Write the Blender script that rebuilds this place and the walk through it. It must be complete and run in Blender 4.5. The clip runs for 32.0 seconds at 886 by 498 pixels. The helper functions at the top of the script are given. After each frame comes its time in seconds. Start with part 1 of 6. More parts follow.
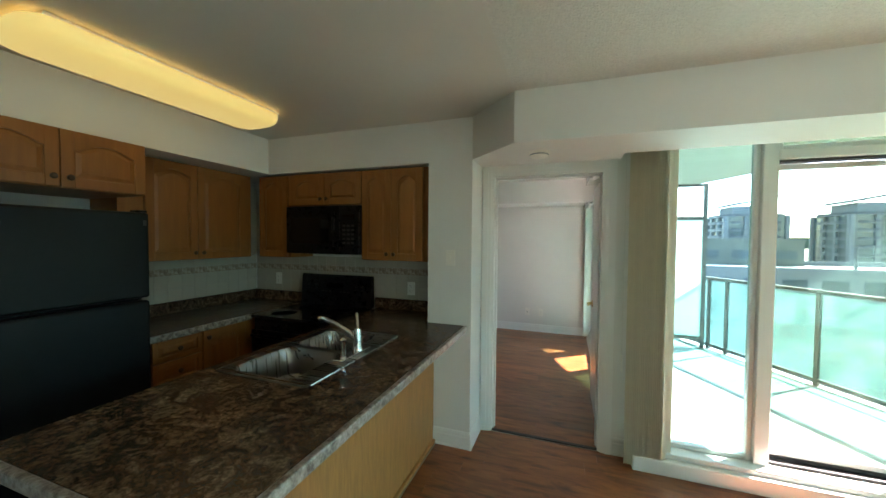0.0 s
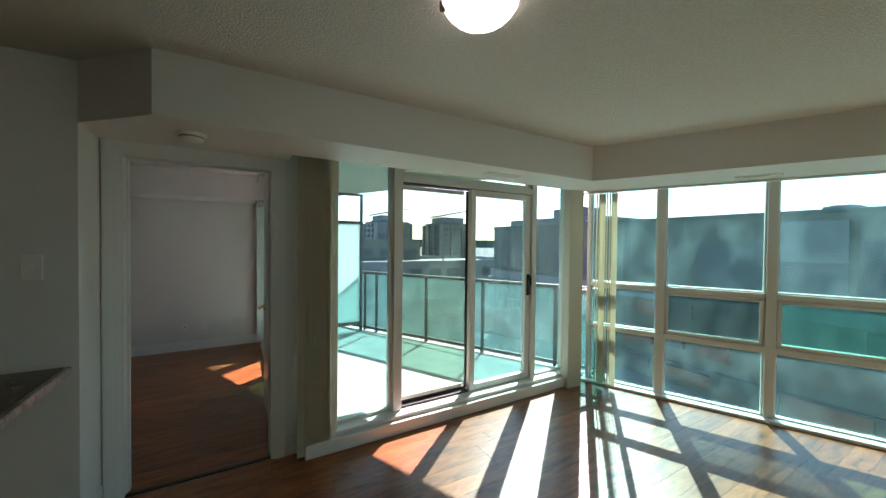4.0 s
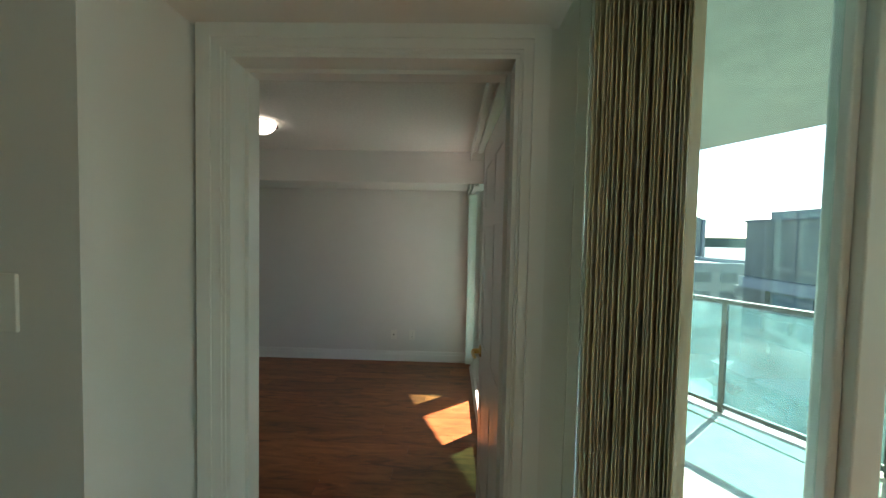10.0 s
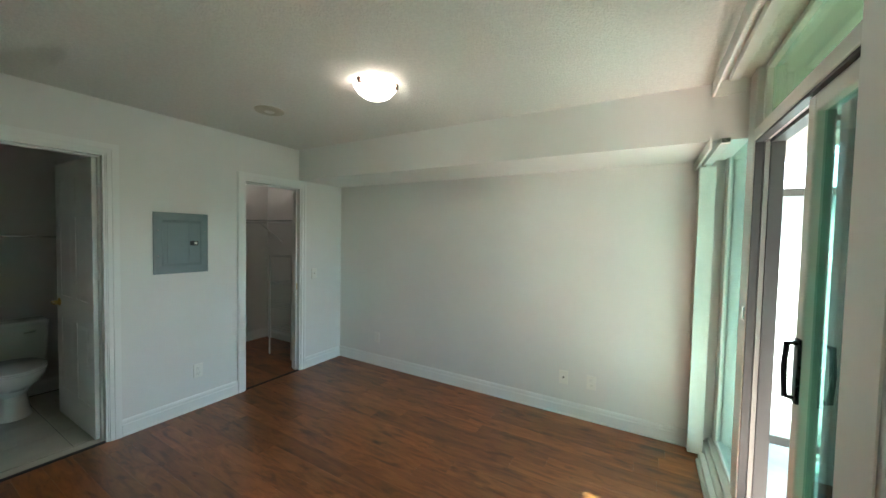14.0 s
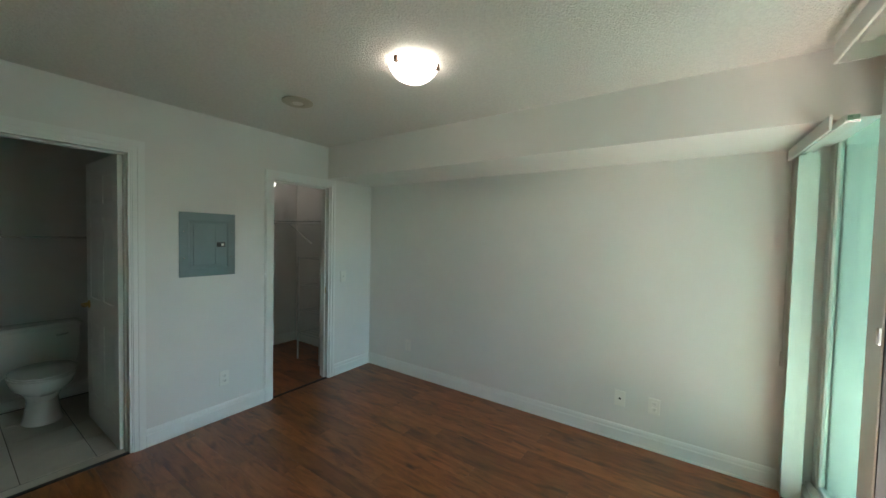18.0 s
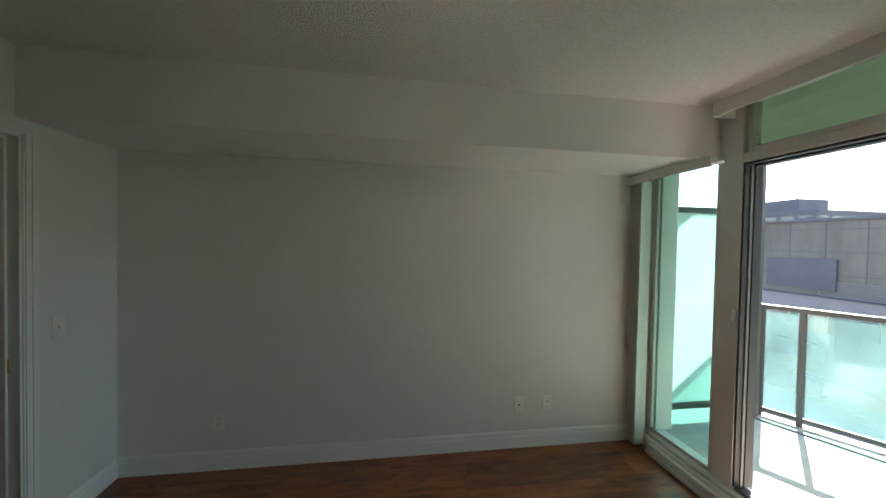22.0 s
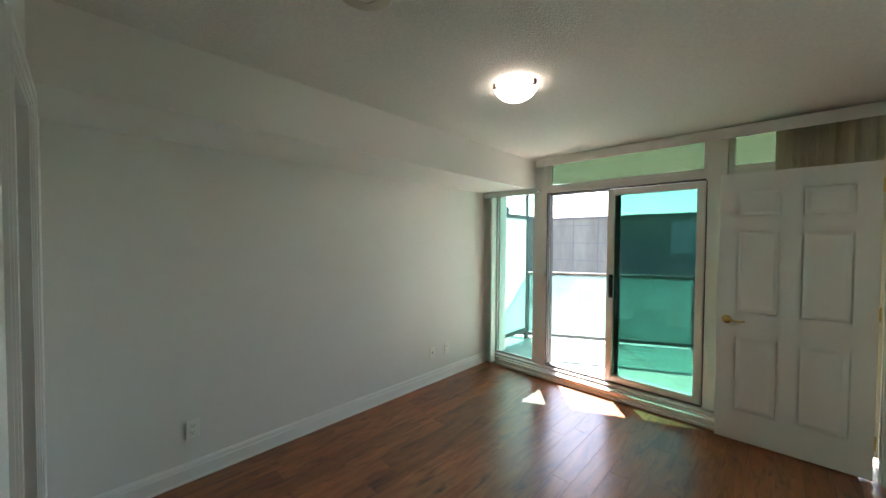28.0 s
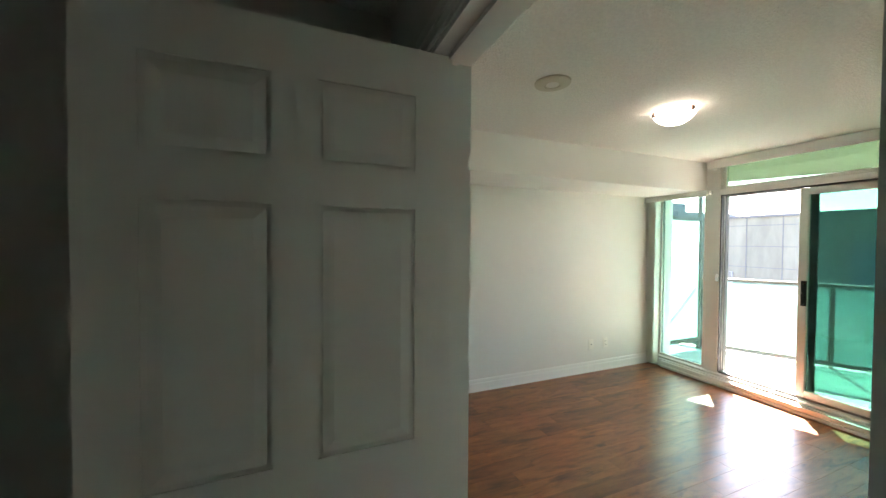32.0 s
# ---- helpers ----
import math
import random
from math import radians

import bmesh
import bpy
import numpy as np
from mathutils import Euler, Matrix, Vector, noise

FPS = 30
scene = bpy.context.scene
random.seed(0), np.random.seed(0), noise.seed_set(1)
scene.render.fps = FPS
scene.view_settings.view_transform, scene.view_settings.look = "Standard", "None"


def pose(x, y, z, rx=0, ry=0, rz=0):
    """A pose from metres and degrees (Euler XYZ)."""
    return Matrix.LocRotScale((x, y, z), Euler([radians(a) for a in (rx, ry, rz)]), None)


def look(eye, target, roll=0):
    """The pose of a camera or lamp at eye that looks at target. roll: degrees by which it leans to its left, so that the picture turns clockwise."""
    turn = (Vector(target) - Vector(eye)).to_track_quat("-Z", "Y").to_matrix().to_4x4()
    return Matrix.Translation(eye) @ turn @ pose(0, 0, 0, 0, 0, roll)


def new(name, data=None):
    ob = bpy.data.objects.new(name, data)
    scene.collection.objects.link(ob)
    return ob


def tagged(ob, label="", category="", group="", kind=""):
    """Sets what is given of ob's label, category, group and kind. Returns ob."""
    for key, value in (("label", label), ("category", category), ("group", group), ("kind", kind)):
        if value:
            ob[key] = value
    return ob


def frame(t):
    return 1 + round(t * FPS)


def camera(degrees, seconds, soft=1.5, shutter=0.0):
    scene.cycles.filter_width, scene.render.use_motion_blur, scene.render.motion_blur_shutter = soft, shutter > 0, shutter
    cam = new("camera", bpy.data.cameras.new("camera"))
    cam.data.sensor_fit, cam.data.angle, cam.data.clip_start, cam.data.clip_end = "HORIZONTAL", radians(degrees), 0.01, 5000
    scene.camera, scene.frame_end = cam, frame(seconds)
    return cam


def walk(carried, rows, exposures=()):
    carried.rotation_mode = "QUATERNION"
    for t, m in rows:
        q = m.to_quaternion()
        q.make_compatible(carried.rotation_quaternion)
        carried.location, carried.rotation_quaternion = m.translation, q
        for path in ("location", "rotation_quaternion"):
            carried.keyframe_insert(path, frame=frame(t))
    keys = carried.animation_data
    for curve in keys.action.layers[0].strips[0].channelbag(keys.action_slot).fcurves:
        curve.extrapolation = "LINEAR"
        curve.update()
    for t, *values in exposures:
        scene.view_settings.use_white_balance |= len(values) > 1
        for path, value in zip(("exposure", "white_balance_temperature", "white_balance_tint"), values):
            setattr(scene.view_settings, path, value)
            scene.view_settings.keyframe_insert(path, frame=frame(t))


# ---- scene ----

# ---------------------------------------------------------------- camera
cam = camera(103.5, 32.0)
PATH = [
    (0, (0.395, 0.123, 1.551), (-0.276, 2.006, 1.493), 0.52),
    (0.5, (0.401, 0.140, 1.555), (-0.095, 2.076, 1.497), 0.48),
    (1, (0.393, 0.158, 1.559), (0.129, 2.139, 1.502), 0.57),
    (1.5, (0.390, 0.174, 1.562), (0.375, 2.173, 1.506), 0.61),
    (2, (0.389, 0.186, 1.563), (0.616, 2.173, 1.511), 0.60),
    (2.5, (0.391, 0.191, 1.563), (0.853, 2.136, 1.512), 0.62),
    (3, (0.404, 0.185, 1.560), (1.082, 2.065, 1.512), 0.64),
    (3.5, (0.424, 0.171, 1.555), (1.283, 1.976, 1.512), 0.65),
    (4, (0.438, 0.159, 1.548), (1.442, 1.888, 1.513), 0.62),
    (4.5, (0.441, 0.155, 1.545), (1.555, 1.816, 1.512), 0.78),
    (6.5, (0.440, 0.302, 1.562), (1.607, 1.925, 1.513), 0.83),
    (7, (0.430, 0.463, 1.566), (1.424, 2.197, 1.504), 0.64),
    (7.5, (0.418, 0.642, 1.567), (1.128, 2.511, 1.506), 0.71),
    (8, (0.412, 0.849, 1.566), (0.833, 2.803, 1.498), 0.64),
    (8.5, (0.418, 1.081, 1.563), (0.657, 3.066, 1.496), 0.62),
    (9, (0.432, 1.351, 1.559), (0.559, 3.345, 1.487), 0.73),
    (9.5, (0.450, 1.630, 1.558), (0.463, 3.628, 1.479), 0.93),
    (10, (0.465, 1.918, 1.560), (0.414, 3.915, 1.484), 1.23),
    (10.5, (0.486, 2.188, 1.567), (0.356, 4.183, 1.489), 1.45),
    (11, (0.487, 2.428, 1.560), (0.252, 4.413, 1.485), 1.50),
    (11.5, (0.516, 2.598, 1.518), (0.089, 4.551, 1.451), 1.2),
    (12, (0.472, 2.748, 1.523), (-0.137, 4.652, 1.453), 1.2),
    (12.5, (0.428, 2.886, 1.513), (-0.336, 4.733, 1.445), 1.2),
    (13, (0.393, 2.965, 1.518), (-0.472, 4.767, 1.445), 1.2),
    (13.5, (0.346, 3.002, 1.523), (-0.581, 4.772, 1.45), 1.4),
    (14, (0.347, 3.049, 1.53), (-0.656, 4.778, 1.456), 1.2),
    (14.5, (0.332, 3.068, 1.529), (-0.727, 4.763, 1.458), 1.4),
    (15, (0.326, 3.081, 1.528), (-0.771, 4.751, 1.458), 1.4),
    (15.5, (0.322, 3.07, 1.534), (-0.795, 4.727, 1.46), 1.2),
    (17.5, (0.171, 3.151, 1.539), (-0.963, 4.797, 1.465), 1.4),
    (18, (0.114, 3.227, 1.527), (-1.012, 4.879, 1.459), 1.3),
    (18.5, (0.032, 3.329, 1.524), (-1.04, 5.016, 1.458), 1.1),
    (19, (-0.075, 3.423, 1.515), (-1.021, 5.184, 1.454), 1.1),
    (19.5, (-0.194, 3.513, 1.514), (-0.972, 5.354, 1.46), 1.1),
    (20, (-0.347, 3.594, 1.535), (-0.934, 5.505, 1.474), 1.2),
    (20.5, (-0.578, 3.608, 1.564), (-0.907, 5.579, 1.508), 1.4),
    (21, (-0.8, 3.621, 1.572), (-0.885, 5.618, 1.517), 1.3),
    (21.5, (-1.012, 3.642, 1.566), (-0.903, 5.637, 1.518), 1.25),
    (22, (-1.234, 3.66, 1.559), (-0.927, 5.635, 1.518), 1.1),
    (22.5, (-1.531, 3.648, 1.53), (-1.005, 5.578, 1.526), 1.4),
    (23, (-1.778, 3.696, 1.532), (-1.027, 5.55, 1.517), 0.9),
    (23.5, (-1.99, 3.739, 1.533), (-1.036, 5.497, 1.52), 0.5),
    (24, (-2.196, 3.742, 1.54), (-1.083, 5.404, 1.515), 0.2),
    (24.5, (-2.387, 3.739, 1.509), (-1.177, 5.331, 1.496), 0.3),
    (25, (-2.536, 3.696, 1.507), (-1.277, 5.25, 1.493), 0.2),
    (25.5, (-2.632, 3.627, 1.509), (-1.332, 5.146, 1.49), 0.2),
    (27.5, (-2.814, 3.551, 1.518), (-1.388, 4.953, 1.471), 0.3),
    (28, (-2.823, 3.545, 1.525), (-1.38, 4.929, 1.474), 0.4),
    (28.5, (-2.87, 3.555, 1.513), (-1.397, 4.908, 1.471), 0.5),
    (29, (-2.915, 3.535, 1.525), (-1.416, 4.859, 1.484), 0.5),
    (29.5, (-2.951, 3.465, 1.557), (-1.454, 4.79, 1.507), 0.4),
    (30, (-3.004, 3.397, 1.568), (-1.517, 4.732, 1.514), 0.5),
    (30.5, (-3.124, 3.357, 1.549), (-1.673, 4.733, 1.504), 0.7),
    (31, (-3.239, 3.273, 1.537), (-1.936, 4.789, 1.493), 0.9),
    (31.5, (-3.365, 3.168, 1.534), (-2.301, 4.86, 1.491), 0.6),
    (32, (-3.41, 3.039, 1.526), (-2.656, 4.891, 1.485), 0.4),
]
walk(cam, [(t, look(eye, target, roll)) for t, eye, target, roll in PATH],
     exposures=[(0, 3.7, 6550, 25), (2, 2.8, 6500, 26), (4, 2.1, 6600, 30), (6.5, 1.95, 6950, 32), (8, 2.15, 7000, 30), (9, 2.55, 7000, 29), (10, 2.85, 6950, 25), (10.5, 3.5, 6950, 21), (13, 4.28, 6750, 18), (18, 3.95, 6600, 15), (19, 3.98, 6500, 14), (20, 3.42, 6600, 14), (22.5, 2.88, 6900, 24), (24, 3.17, 6850, 23), (25, 3.47, 6850, 20), (28, 3.83, 6850, 22), (30, 4.03, 6950, 22), (31, 4.28, 7000, 23), (32, 4.6, 7200, 21)])

# ---------------------------------------------------------------- light
SUN_AZ, SUN_EL = 38.3, 42.5          # degrees from +x towards +y; above the horizon
world = bpy.data.worlds.new("world")
scene.world = world
world.use_nodes = True
wn = world.node_tree.nodes
sky = wn.new("ShaderNodeTexSky")
sky.sky_type = "NISHITA"
sky.sun_disc = False
sky.sun_elevation = radians(SUN_EL)
sky.sun_rotation = radians(90 - SUN_AZ)
sky.air_density, sky.dust_density, sky.ozone_density = 1.0, 0.6, 1.0
world.node_tree.links.new(sky.outputs[0], wn["Background"].inputs[0])
wn["Background"].inputs[1].default_value = 0.10
sun = new("sun", bpy.data.lights.new("sun", "SUN"))
sun.data.energy, sun.data.angle, sun.data.color = 5.0, radians(0.53), (1.0, 0.95, 0.87)
sd = Vector((math.cos(radians(SUN_AZ)) * math.cos(radians(SUN_EL)), math.sin(radians(SUN_AZ)) * math.cos(radians(SUN_EL)), math.sin(radians(SUN_EL))))
sun.matrix_world = look(sd * 30, (0, 0, 0))

# ---------------------------------------------------------------- materials


def mat(name, color, rough=0.5, metal=0.0, var=0.0, scale=8.0, bump=0.0, bscale=60.0, spec=0.5, color2=None, stretch=(1, 1, 1), rnd=0.0, coat=0.0):
    """A plain procedural surface: two scales of colour variation, fine relief, optional variation from object to object."""
    m = bpy.data.materials.new(name)
    m.use_nodes = True
    nt = m.node_tree
    b = nt.nodes["Principled BSDF"]
    b.inputs["Roughness"].default_value = rough
    b.inputs["Metallic"].default_value = metal
    b.inputs["Specular IOR Level"].default_value = spec
    b.inputs["Coat Weight"].default_value = coat
    b.inputs["Coat Roughness"].default_value = 0.15
    b.inputs["Base Color"].default_value = (*color, 1)
    tc = nt.nodes.new("ShaderNodeTexCoord")
    mp = nt.nodes.new("ShaderNodeMapping")
    mp.inputs["Scale"].default_value = stretch
    nt.links.new(tc.outputs["Object"], mp.inputs[0])
    if var > 0 or color2:
        n1 = nt.nodes.new("ShaderNodeTexNoise")
        n1.inputs["Scale"].default_value = scale
        n1.inputs["Detail"].default_value = 6
        n1.inputs["Roughness"].default_value = 0.65
        nt.links.new(mp.outputs[0], n1.inputs[0])
        rp = nt.nodes.new("ShaderNodeValToRGB")
        lo = color2 if color2 else tuple(c * (1 - var) for c in color)
        hi = color if color2 else tuple(min(1, c * (1 + var)) for c in color)
        rp.color_ramp.elements[0].position, rp.color_ramp.elements[1].position = 0.36, 0.64
        rp.color_ramp.elements[0].color, rp.color_ramp.elements[1].color = (*lo, 1), (*hi, 1)
        nt.links.new(n1.outputs[0], rp.inputs[0])
        last = rp.outputs[0]
        if rnd > 0:
            oi = nt.nodes.new("ShaderNodeObjectInfo")
            mr = nt.nodes.new("ShaderNodeMapRange")
            mr.inputs[3].default_value, mr.inputs[4].default_value = 1 - rnd, 1 + rnd
            hs = nt.nodes.new("ShaderNodeHueSaturation")
            nt.links.new(oi.outputs["Random"], mr.inputs[0])
            nt.links.new(mr.outputs[0], hs.inputs["Value"])
            nt.links.new(last, hs.inputs["Color"])
            last = hs.outputs[0]
        nt.links.new(last, b.inputs["Base Color"])
        rr = nt.nodes.new("ShaderNodeMapRange")
        rr.inputs[3].default_value, rr.inputs[4].default_value = max(0.02, rough - 0.06), min(1, rough + 0.06)
        nt.links.new(n1.outputs[0], rr.inputs[0])
        nt.links.new(rr.outputs[0], b.inputs["Roughness"])
    if bump > 0:
        n2 = nt.nodes.new("ShaderNodeTexNoise")
        n2.inputs["Scale"].default_value = bscale
        n2.inputs["Detail"].default_value = 3
        nt.links.new(mp.outputs[0], n2.inputs[0])
        bp = nt.nodes.new("ShaderNodeBump")
        bp.inputs["Strength"].default_value = bump
        bp.inputs["Distance"].default_value = 0.01
        nt.links.new(n2.outputs[0], bp.inputs["Height"])
        nt.links.new(bp.outputs[0], b.inputs["Normal"])
    return m


def glass_mat(name, tint, gloss=0.07, rough=0.0, haze=0.0, haze_color=(0.9, 0.95, 0.95), streak=None):
    """A thin pane: tinted see-through, mirror gloss, and a little dust or frosting that scatters light."""
    m = bpy.data.materials.new(name)
    m.use_nodes = True
    nt = m.node_tree
    nt.nodes.remove(nt.nodes["Principled BSDF"])
    out = nt.nodes["Material Output"]
    tr = nt.nodes.new("ShaderNodeBsdfTransparent")
    tr.inputs[0].default_value = (*tint, 1)
    gl = nt.nodes.new("ShaderNodeBsdfGlossy")
    gl.inputs["Roughness"].default_value = rough
    lw = nt.nodes.new("ShaderNodeLayerWeight")
    lw.inputs["Blend"].default_value = 0.5
    pw = nt.nodes.new("ShaderNodeMath")
    pw.operation = "POWER"
    pw.inputs[1].default_value = 5.0
    nt.links.new(lw.outputs["Facing"], pw.inputs[0])
    mul = nt.nodes.new("ShaderNodeMath")
    mul.operation = "MULTIPLY_ADD"
    mul.inputs[1].default_value, mul.inputs[2].default_value = 0.8, gloss / 2
    nt.links.new(pw.outputs[0], mul.inputs[0])
    mx = nt.nodes.new("ShaderNodeMixShader")
    nt.links.new(mul.outputs[0], mx.inputs[0])
    nt.links.new(tr.outputs[0], mx.inputs[1])
    nt.links.new(gl.outputs[0], mx.inputs[2])
    last = mx.outputs[0]
    if haze > 0:
        tl = nt.nodes.new("ShaderNodeBsdfTranslucent")
        tl.inputs[0].default_value = (*haze_color, 1)
        df = nt.nodes.new("ShaderNodeBsdfDiffuse")
        df.inputs[0].default_value = (*haze_color, 1)
        h2 = nt.nodes.new("ShaderNodeMixShader")
        h2.inputs[0].default_value = 0.35
        nt.links.new(tl.outputs[0], h2.inputs[1])
        nt.links.new(df.outputs[0], h2.inputs[2])
        tc = nt.nodes.new("ShaderNodeTexCoord")
        nz = nt.nodes.new("ShaderNodeTexNoise")
        nz.inputs["Scale"].default_value = 2.2
        nz.inputs["Detail"].default_value = 5
        mp = nt.nodes.new("ShaderNodeMapping")
        mp.inputs["Scale"].default_value = streak or (1, 1, 1)
        nt.links.new(tc.outputs["Object"], mp.inputs[0])
        nt.links.new(mp.outputs[0], nz.inputs[0])
        mr = nt.nodes.new("ShaderNodeMapRange")
        mr.inputs[1].default_value, mr.inputs[2].default_value = (0.42, 0.72) if streak else (0.3, 0.75)
        mr.inputs[3].default_value, mr.inputs[4].default_value = haze * (0.45 if streak else 0.6 if haze < 0.5 else 0.95), min(1, haze * (2.0 if streak else 1.4))
        nt.links.new(nz.outputs[0], mr.inputs[0])
        h1 = nt.nodes.new("ShaderNodeMixShader")
        nt.links.new(mr.outputs[0], h1.inputs[0])
        nt.links.new(last, h1.inputs[1])
        nt.links.new(h2.outputs[0], h1.inputs[2])
        last = h1.outputs[0]
    nt.links.new(last, out.inputs[0])
    return m


def lamp_mat(name, color, strength):
    m = bpy.data.materials.new(name)
    m.use_nodes = True
    b = m.node_tree.nodes["Principled BSDF"]
    b.inputs["Base Color"].default_value = (*color, 1)
    b.inputs["Roughness"].default_value = 0.35
    b.inputs["Emission Color"].default_value = (*color, 1)
    b.inputs["Emission Strength"].default_value = strength
    return m


WALL = mat("wall_paint", (0.80, 0.785, 0.75), 0.6, var=0.02, scale=1.5, bump=0.04, bscale=180)
TRIM = mat("trim_paint", (0.85, 0.85, 0.82), 0.32, var=0.015, scale=4)
SMOOTH = mat("smooth_ceiling", (0.72, 0.69, 0.63), 0.6, var=0.02, scale=2)
POPCORN = mat("stipple_ceiling", (0.74, 0.72, 0.67), 0.9, var=0.05, scale=60, bump=0.9, bscale=110)
COLUMNPAINT = mat("cream_column_paint", (0.62, 0.585, 0.48), 0.5, var=0.03, scale=2.5)
VINYL = mat("window_vinyl", (0.73, 0.72, 0.675), 0.35, var=0.02, scale=5)
DARKSEAL = mat("dark_seal", (0.03, 0.03, 0.03), 0.5, var=0.1)
GREYMETAL = mat("grey_track_metal", (0.17, 0.165, 0.155), 0.4, metal=0.3, var=0.06)
DARKFRAME = mat("dark_screen_frame", (0.035, 0.045, 0.045), 0.4, var=0.1)
FIXEDGLASS = glass_mat("green_fixed_glass", (0.68, 0.81, 0.72), 0.08, haze=0.010, haze_color=(0.66, 0.9, 0.82), streak=(3.2, 3.2, 0.6))
LIVGLASS = glass_mat("balcony_glass", (0.70, 0.89, 0.87), 0.08, haze=0.016, haze_color=(0.68, 0.92, 0.88), streak=(3.2, 3.2, 0.6))
TEALPANE = glass_mat("teal_awning_glass", (0.48, 0.74, 0.69), 0.08, haze=0.024, haze_color=(0.55, 0.86, 0.83), streak=(1.5, 1.5, 0.8))
DUSTYGLASS = glass_mat("dusty_street_glass", (0.60, 0.86, 0.82), 0.08, haze=0.026, haze_color=(0.46, 0.82, 0.84), streak=(1.6, 1.6, 1.1))
PURPLEGLASS = glass_mat("screened_glass", (0.42, 0.48, 0.47), 0.06, haze=0.045, haze_color=(0.64, 0.64, 0.68), streak=(2.0, 2.0, 0.5))
GREENGLASS = glass_mat("tinted_glass", (0.44, 0.63, 0.585), 0.08, haze=0.004, haze_color=(0.75, 0.9, 0.85))
TRANSOMGLASS = glass_mat("transom_glass", (0.44, 0.54, 0.45), 0.08, haze=0.004, haze_color=(0.66, 0.9, 0.82), streak=(3.2, 3.2, 0.6))
BEDGLASS = glass_mat("bedroom_glass", (0.58, 0.75, 0.71), 0.08, haze=0.005, haze_color=(0.68, 0.92, 0.88), streak=(3.2, 3.2, 0.6))
RAILGLASS = glass_mat("rail_glass", (0.52, 0.76, 0.74), 0.08, haze=0.085, haze_color=(0.66, 0.9, 0.9))
FROST = glass_mat("frosted_glass", (0.3, 0.4, 0.38), 0.05, rough=0.2, haze=0.95, haze_color=(0.80, 0.90, 0.87))
RAILMETAL = mat("rail_metal", (0.10, 0.095, 0.085), 0.42, metal=0.2, var=0.05)
CONCRETE = mat("balcony_concrete", (0.42, 0.41, 0.38), 0.85, var=0.12, scale=3, bump=0.15, bscale=90)
SOFFIT = mat("balcony_soffit", (0.42, 0.43, 0.37), 0.9, var=0.08, scale=6, bump=0.3, bscale=120)
CLADSEAT = mat("green_woven_seat", (0.10, 0.16, 0.10), 0.8, var=0.2, scale=20)
# Beige speaker plastic, set darker with the disc's shade in the colour.
SPEAKER = mat("shaded_beige_plastic", (0.50, 0.46, 0.36), 0.5, var=0.03, scale=12)
BLIND = mat("blind_vane", (0.72, 0.66, 0.51), 0.6, var=0.05, scale=12, rnd=0.05)
# Same vane as blind_vane, paler to stand in for light from behind.
BLINDBACKLIT = mat("backlit_blind_vane", (0.80, 0.80, 0.72), 0.5, var=0.02, scale=6)
SHEER = mat("sheer_vane", (0.78, 0.76, 0.66), 0.6, var=0.03, scale=12, rnd=0.04)
for VANE, share, glow in ((BLIND, 0.45, (0.76, 0.70, 0.57, 1)), (SHEER, 0.7, (0.90, 0.80, 0.68, 1))):
    nt = VANE.node_tree
    tl = nt.nodes.new("ShaderNodeBsdfTranslucent")
    tl.inputs[0].default_value = glow
    mx = nt.nodes.new("ShaderNodeMixShader")
    mx.inputs[0].default_value = share
    nt.links.new(nt.nodes["Principled BSDF"].outputs[0], mx.inputs[1])
    nt.links.new(tl.outputs[0], mx.inputs[2])
    nt.links.new(mx.outputs[0], nt.nodes["Material Output"].inputs[0])
OAKPANEL = mat("pale_oak_veneer", (0.42, 0.19, 0.055), 0.45, var=0.14, scale=9, stretch=(6, 6, 0.7), bump=0.04, bscale=40)
OAK = mat("oak_veneer", (0.285, 0.105, 0.020), 0.40, var=0.11, scale=6, stretch=(5, 5, 0.6), bump=0.03, bscale=40, rnd=0.06)
BLACK = mat("black_enamel", (0.006, 0.007, 0.008), 0.28, spec=0.35, var=0.1, scale=20)
BLACKTEX = mat("black_textured", (0.005, 0.007, 0.008), 0.42, spec=0.22, var=0.1, scale=30, bump=0.05, bscale=300)
STEEL = mat("stainless", (0.36, 0.35, 0.33), 0.28, metal=1.0, var=0.06, scale=4, stretch=(1, 20, 1))
CHROME = mat("chrome", (0.75, 0.75, 0.75), 0.12, metal=1.0, var=0.02)
BRASS = mat("brass", (0.70, 0.50, 0.20), 0.28, metal=1.0, var=0.05)
PLASTIC = mat("white_plastic", (0.86, 0.84, 0.78), 0.4, var=0.01)

COUNTEREDGE = mat("laminate_edge", (0.42, 0.37, 0.32), 0.3, scale=40, color2=(0.10, 0.07, 0.055))
TILE = mat("backsplash_tile", (0.54, 0.49, 0.41), 0.25, var=0.03, scale=6, rnd=0.03)
BORDER = mat("border_tile", (0.58, 0.50, 0.40), 0.3, scale=45, color2=(0.24, 0.15, 0.10), rnd=0.08)
GROUT = mat("grout", (0.50, 0.47, 0.41), 0.9, var=0.06, scale=30)
BATHTILE = mat("bath_floor_tile", (0.60, 0.55, 0.46), 0.3, var=0.06, scale=5, rnd=0.04)
DARKGROUT = mat("dark_grout", (0.16, 0.13, 0.10), 0.9, var=0.1, scale=30)
CERAMIC = mat("ceramic", (0.80, 0.79, 0.74), 0.12, var=0.01, coat=0.3)
BRONZE = mat("dark_bronze", (0.09, 0.055, 0.035), 0.35, metal=0.8, var=0.1, scale=30)
PANELGREY = mat("grey_enamel", (0.20, 0.26, 0.27), 0.35, var=0.03, scale=8)
WIRE = mat("white_wire", (0.62, 0.62, 0.60), 0.4, var=0.02)
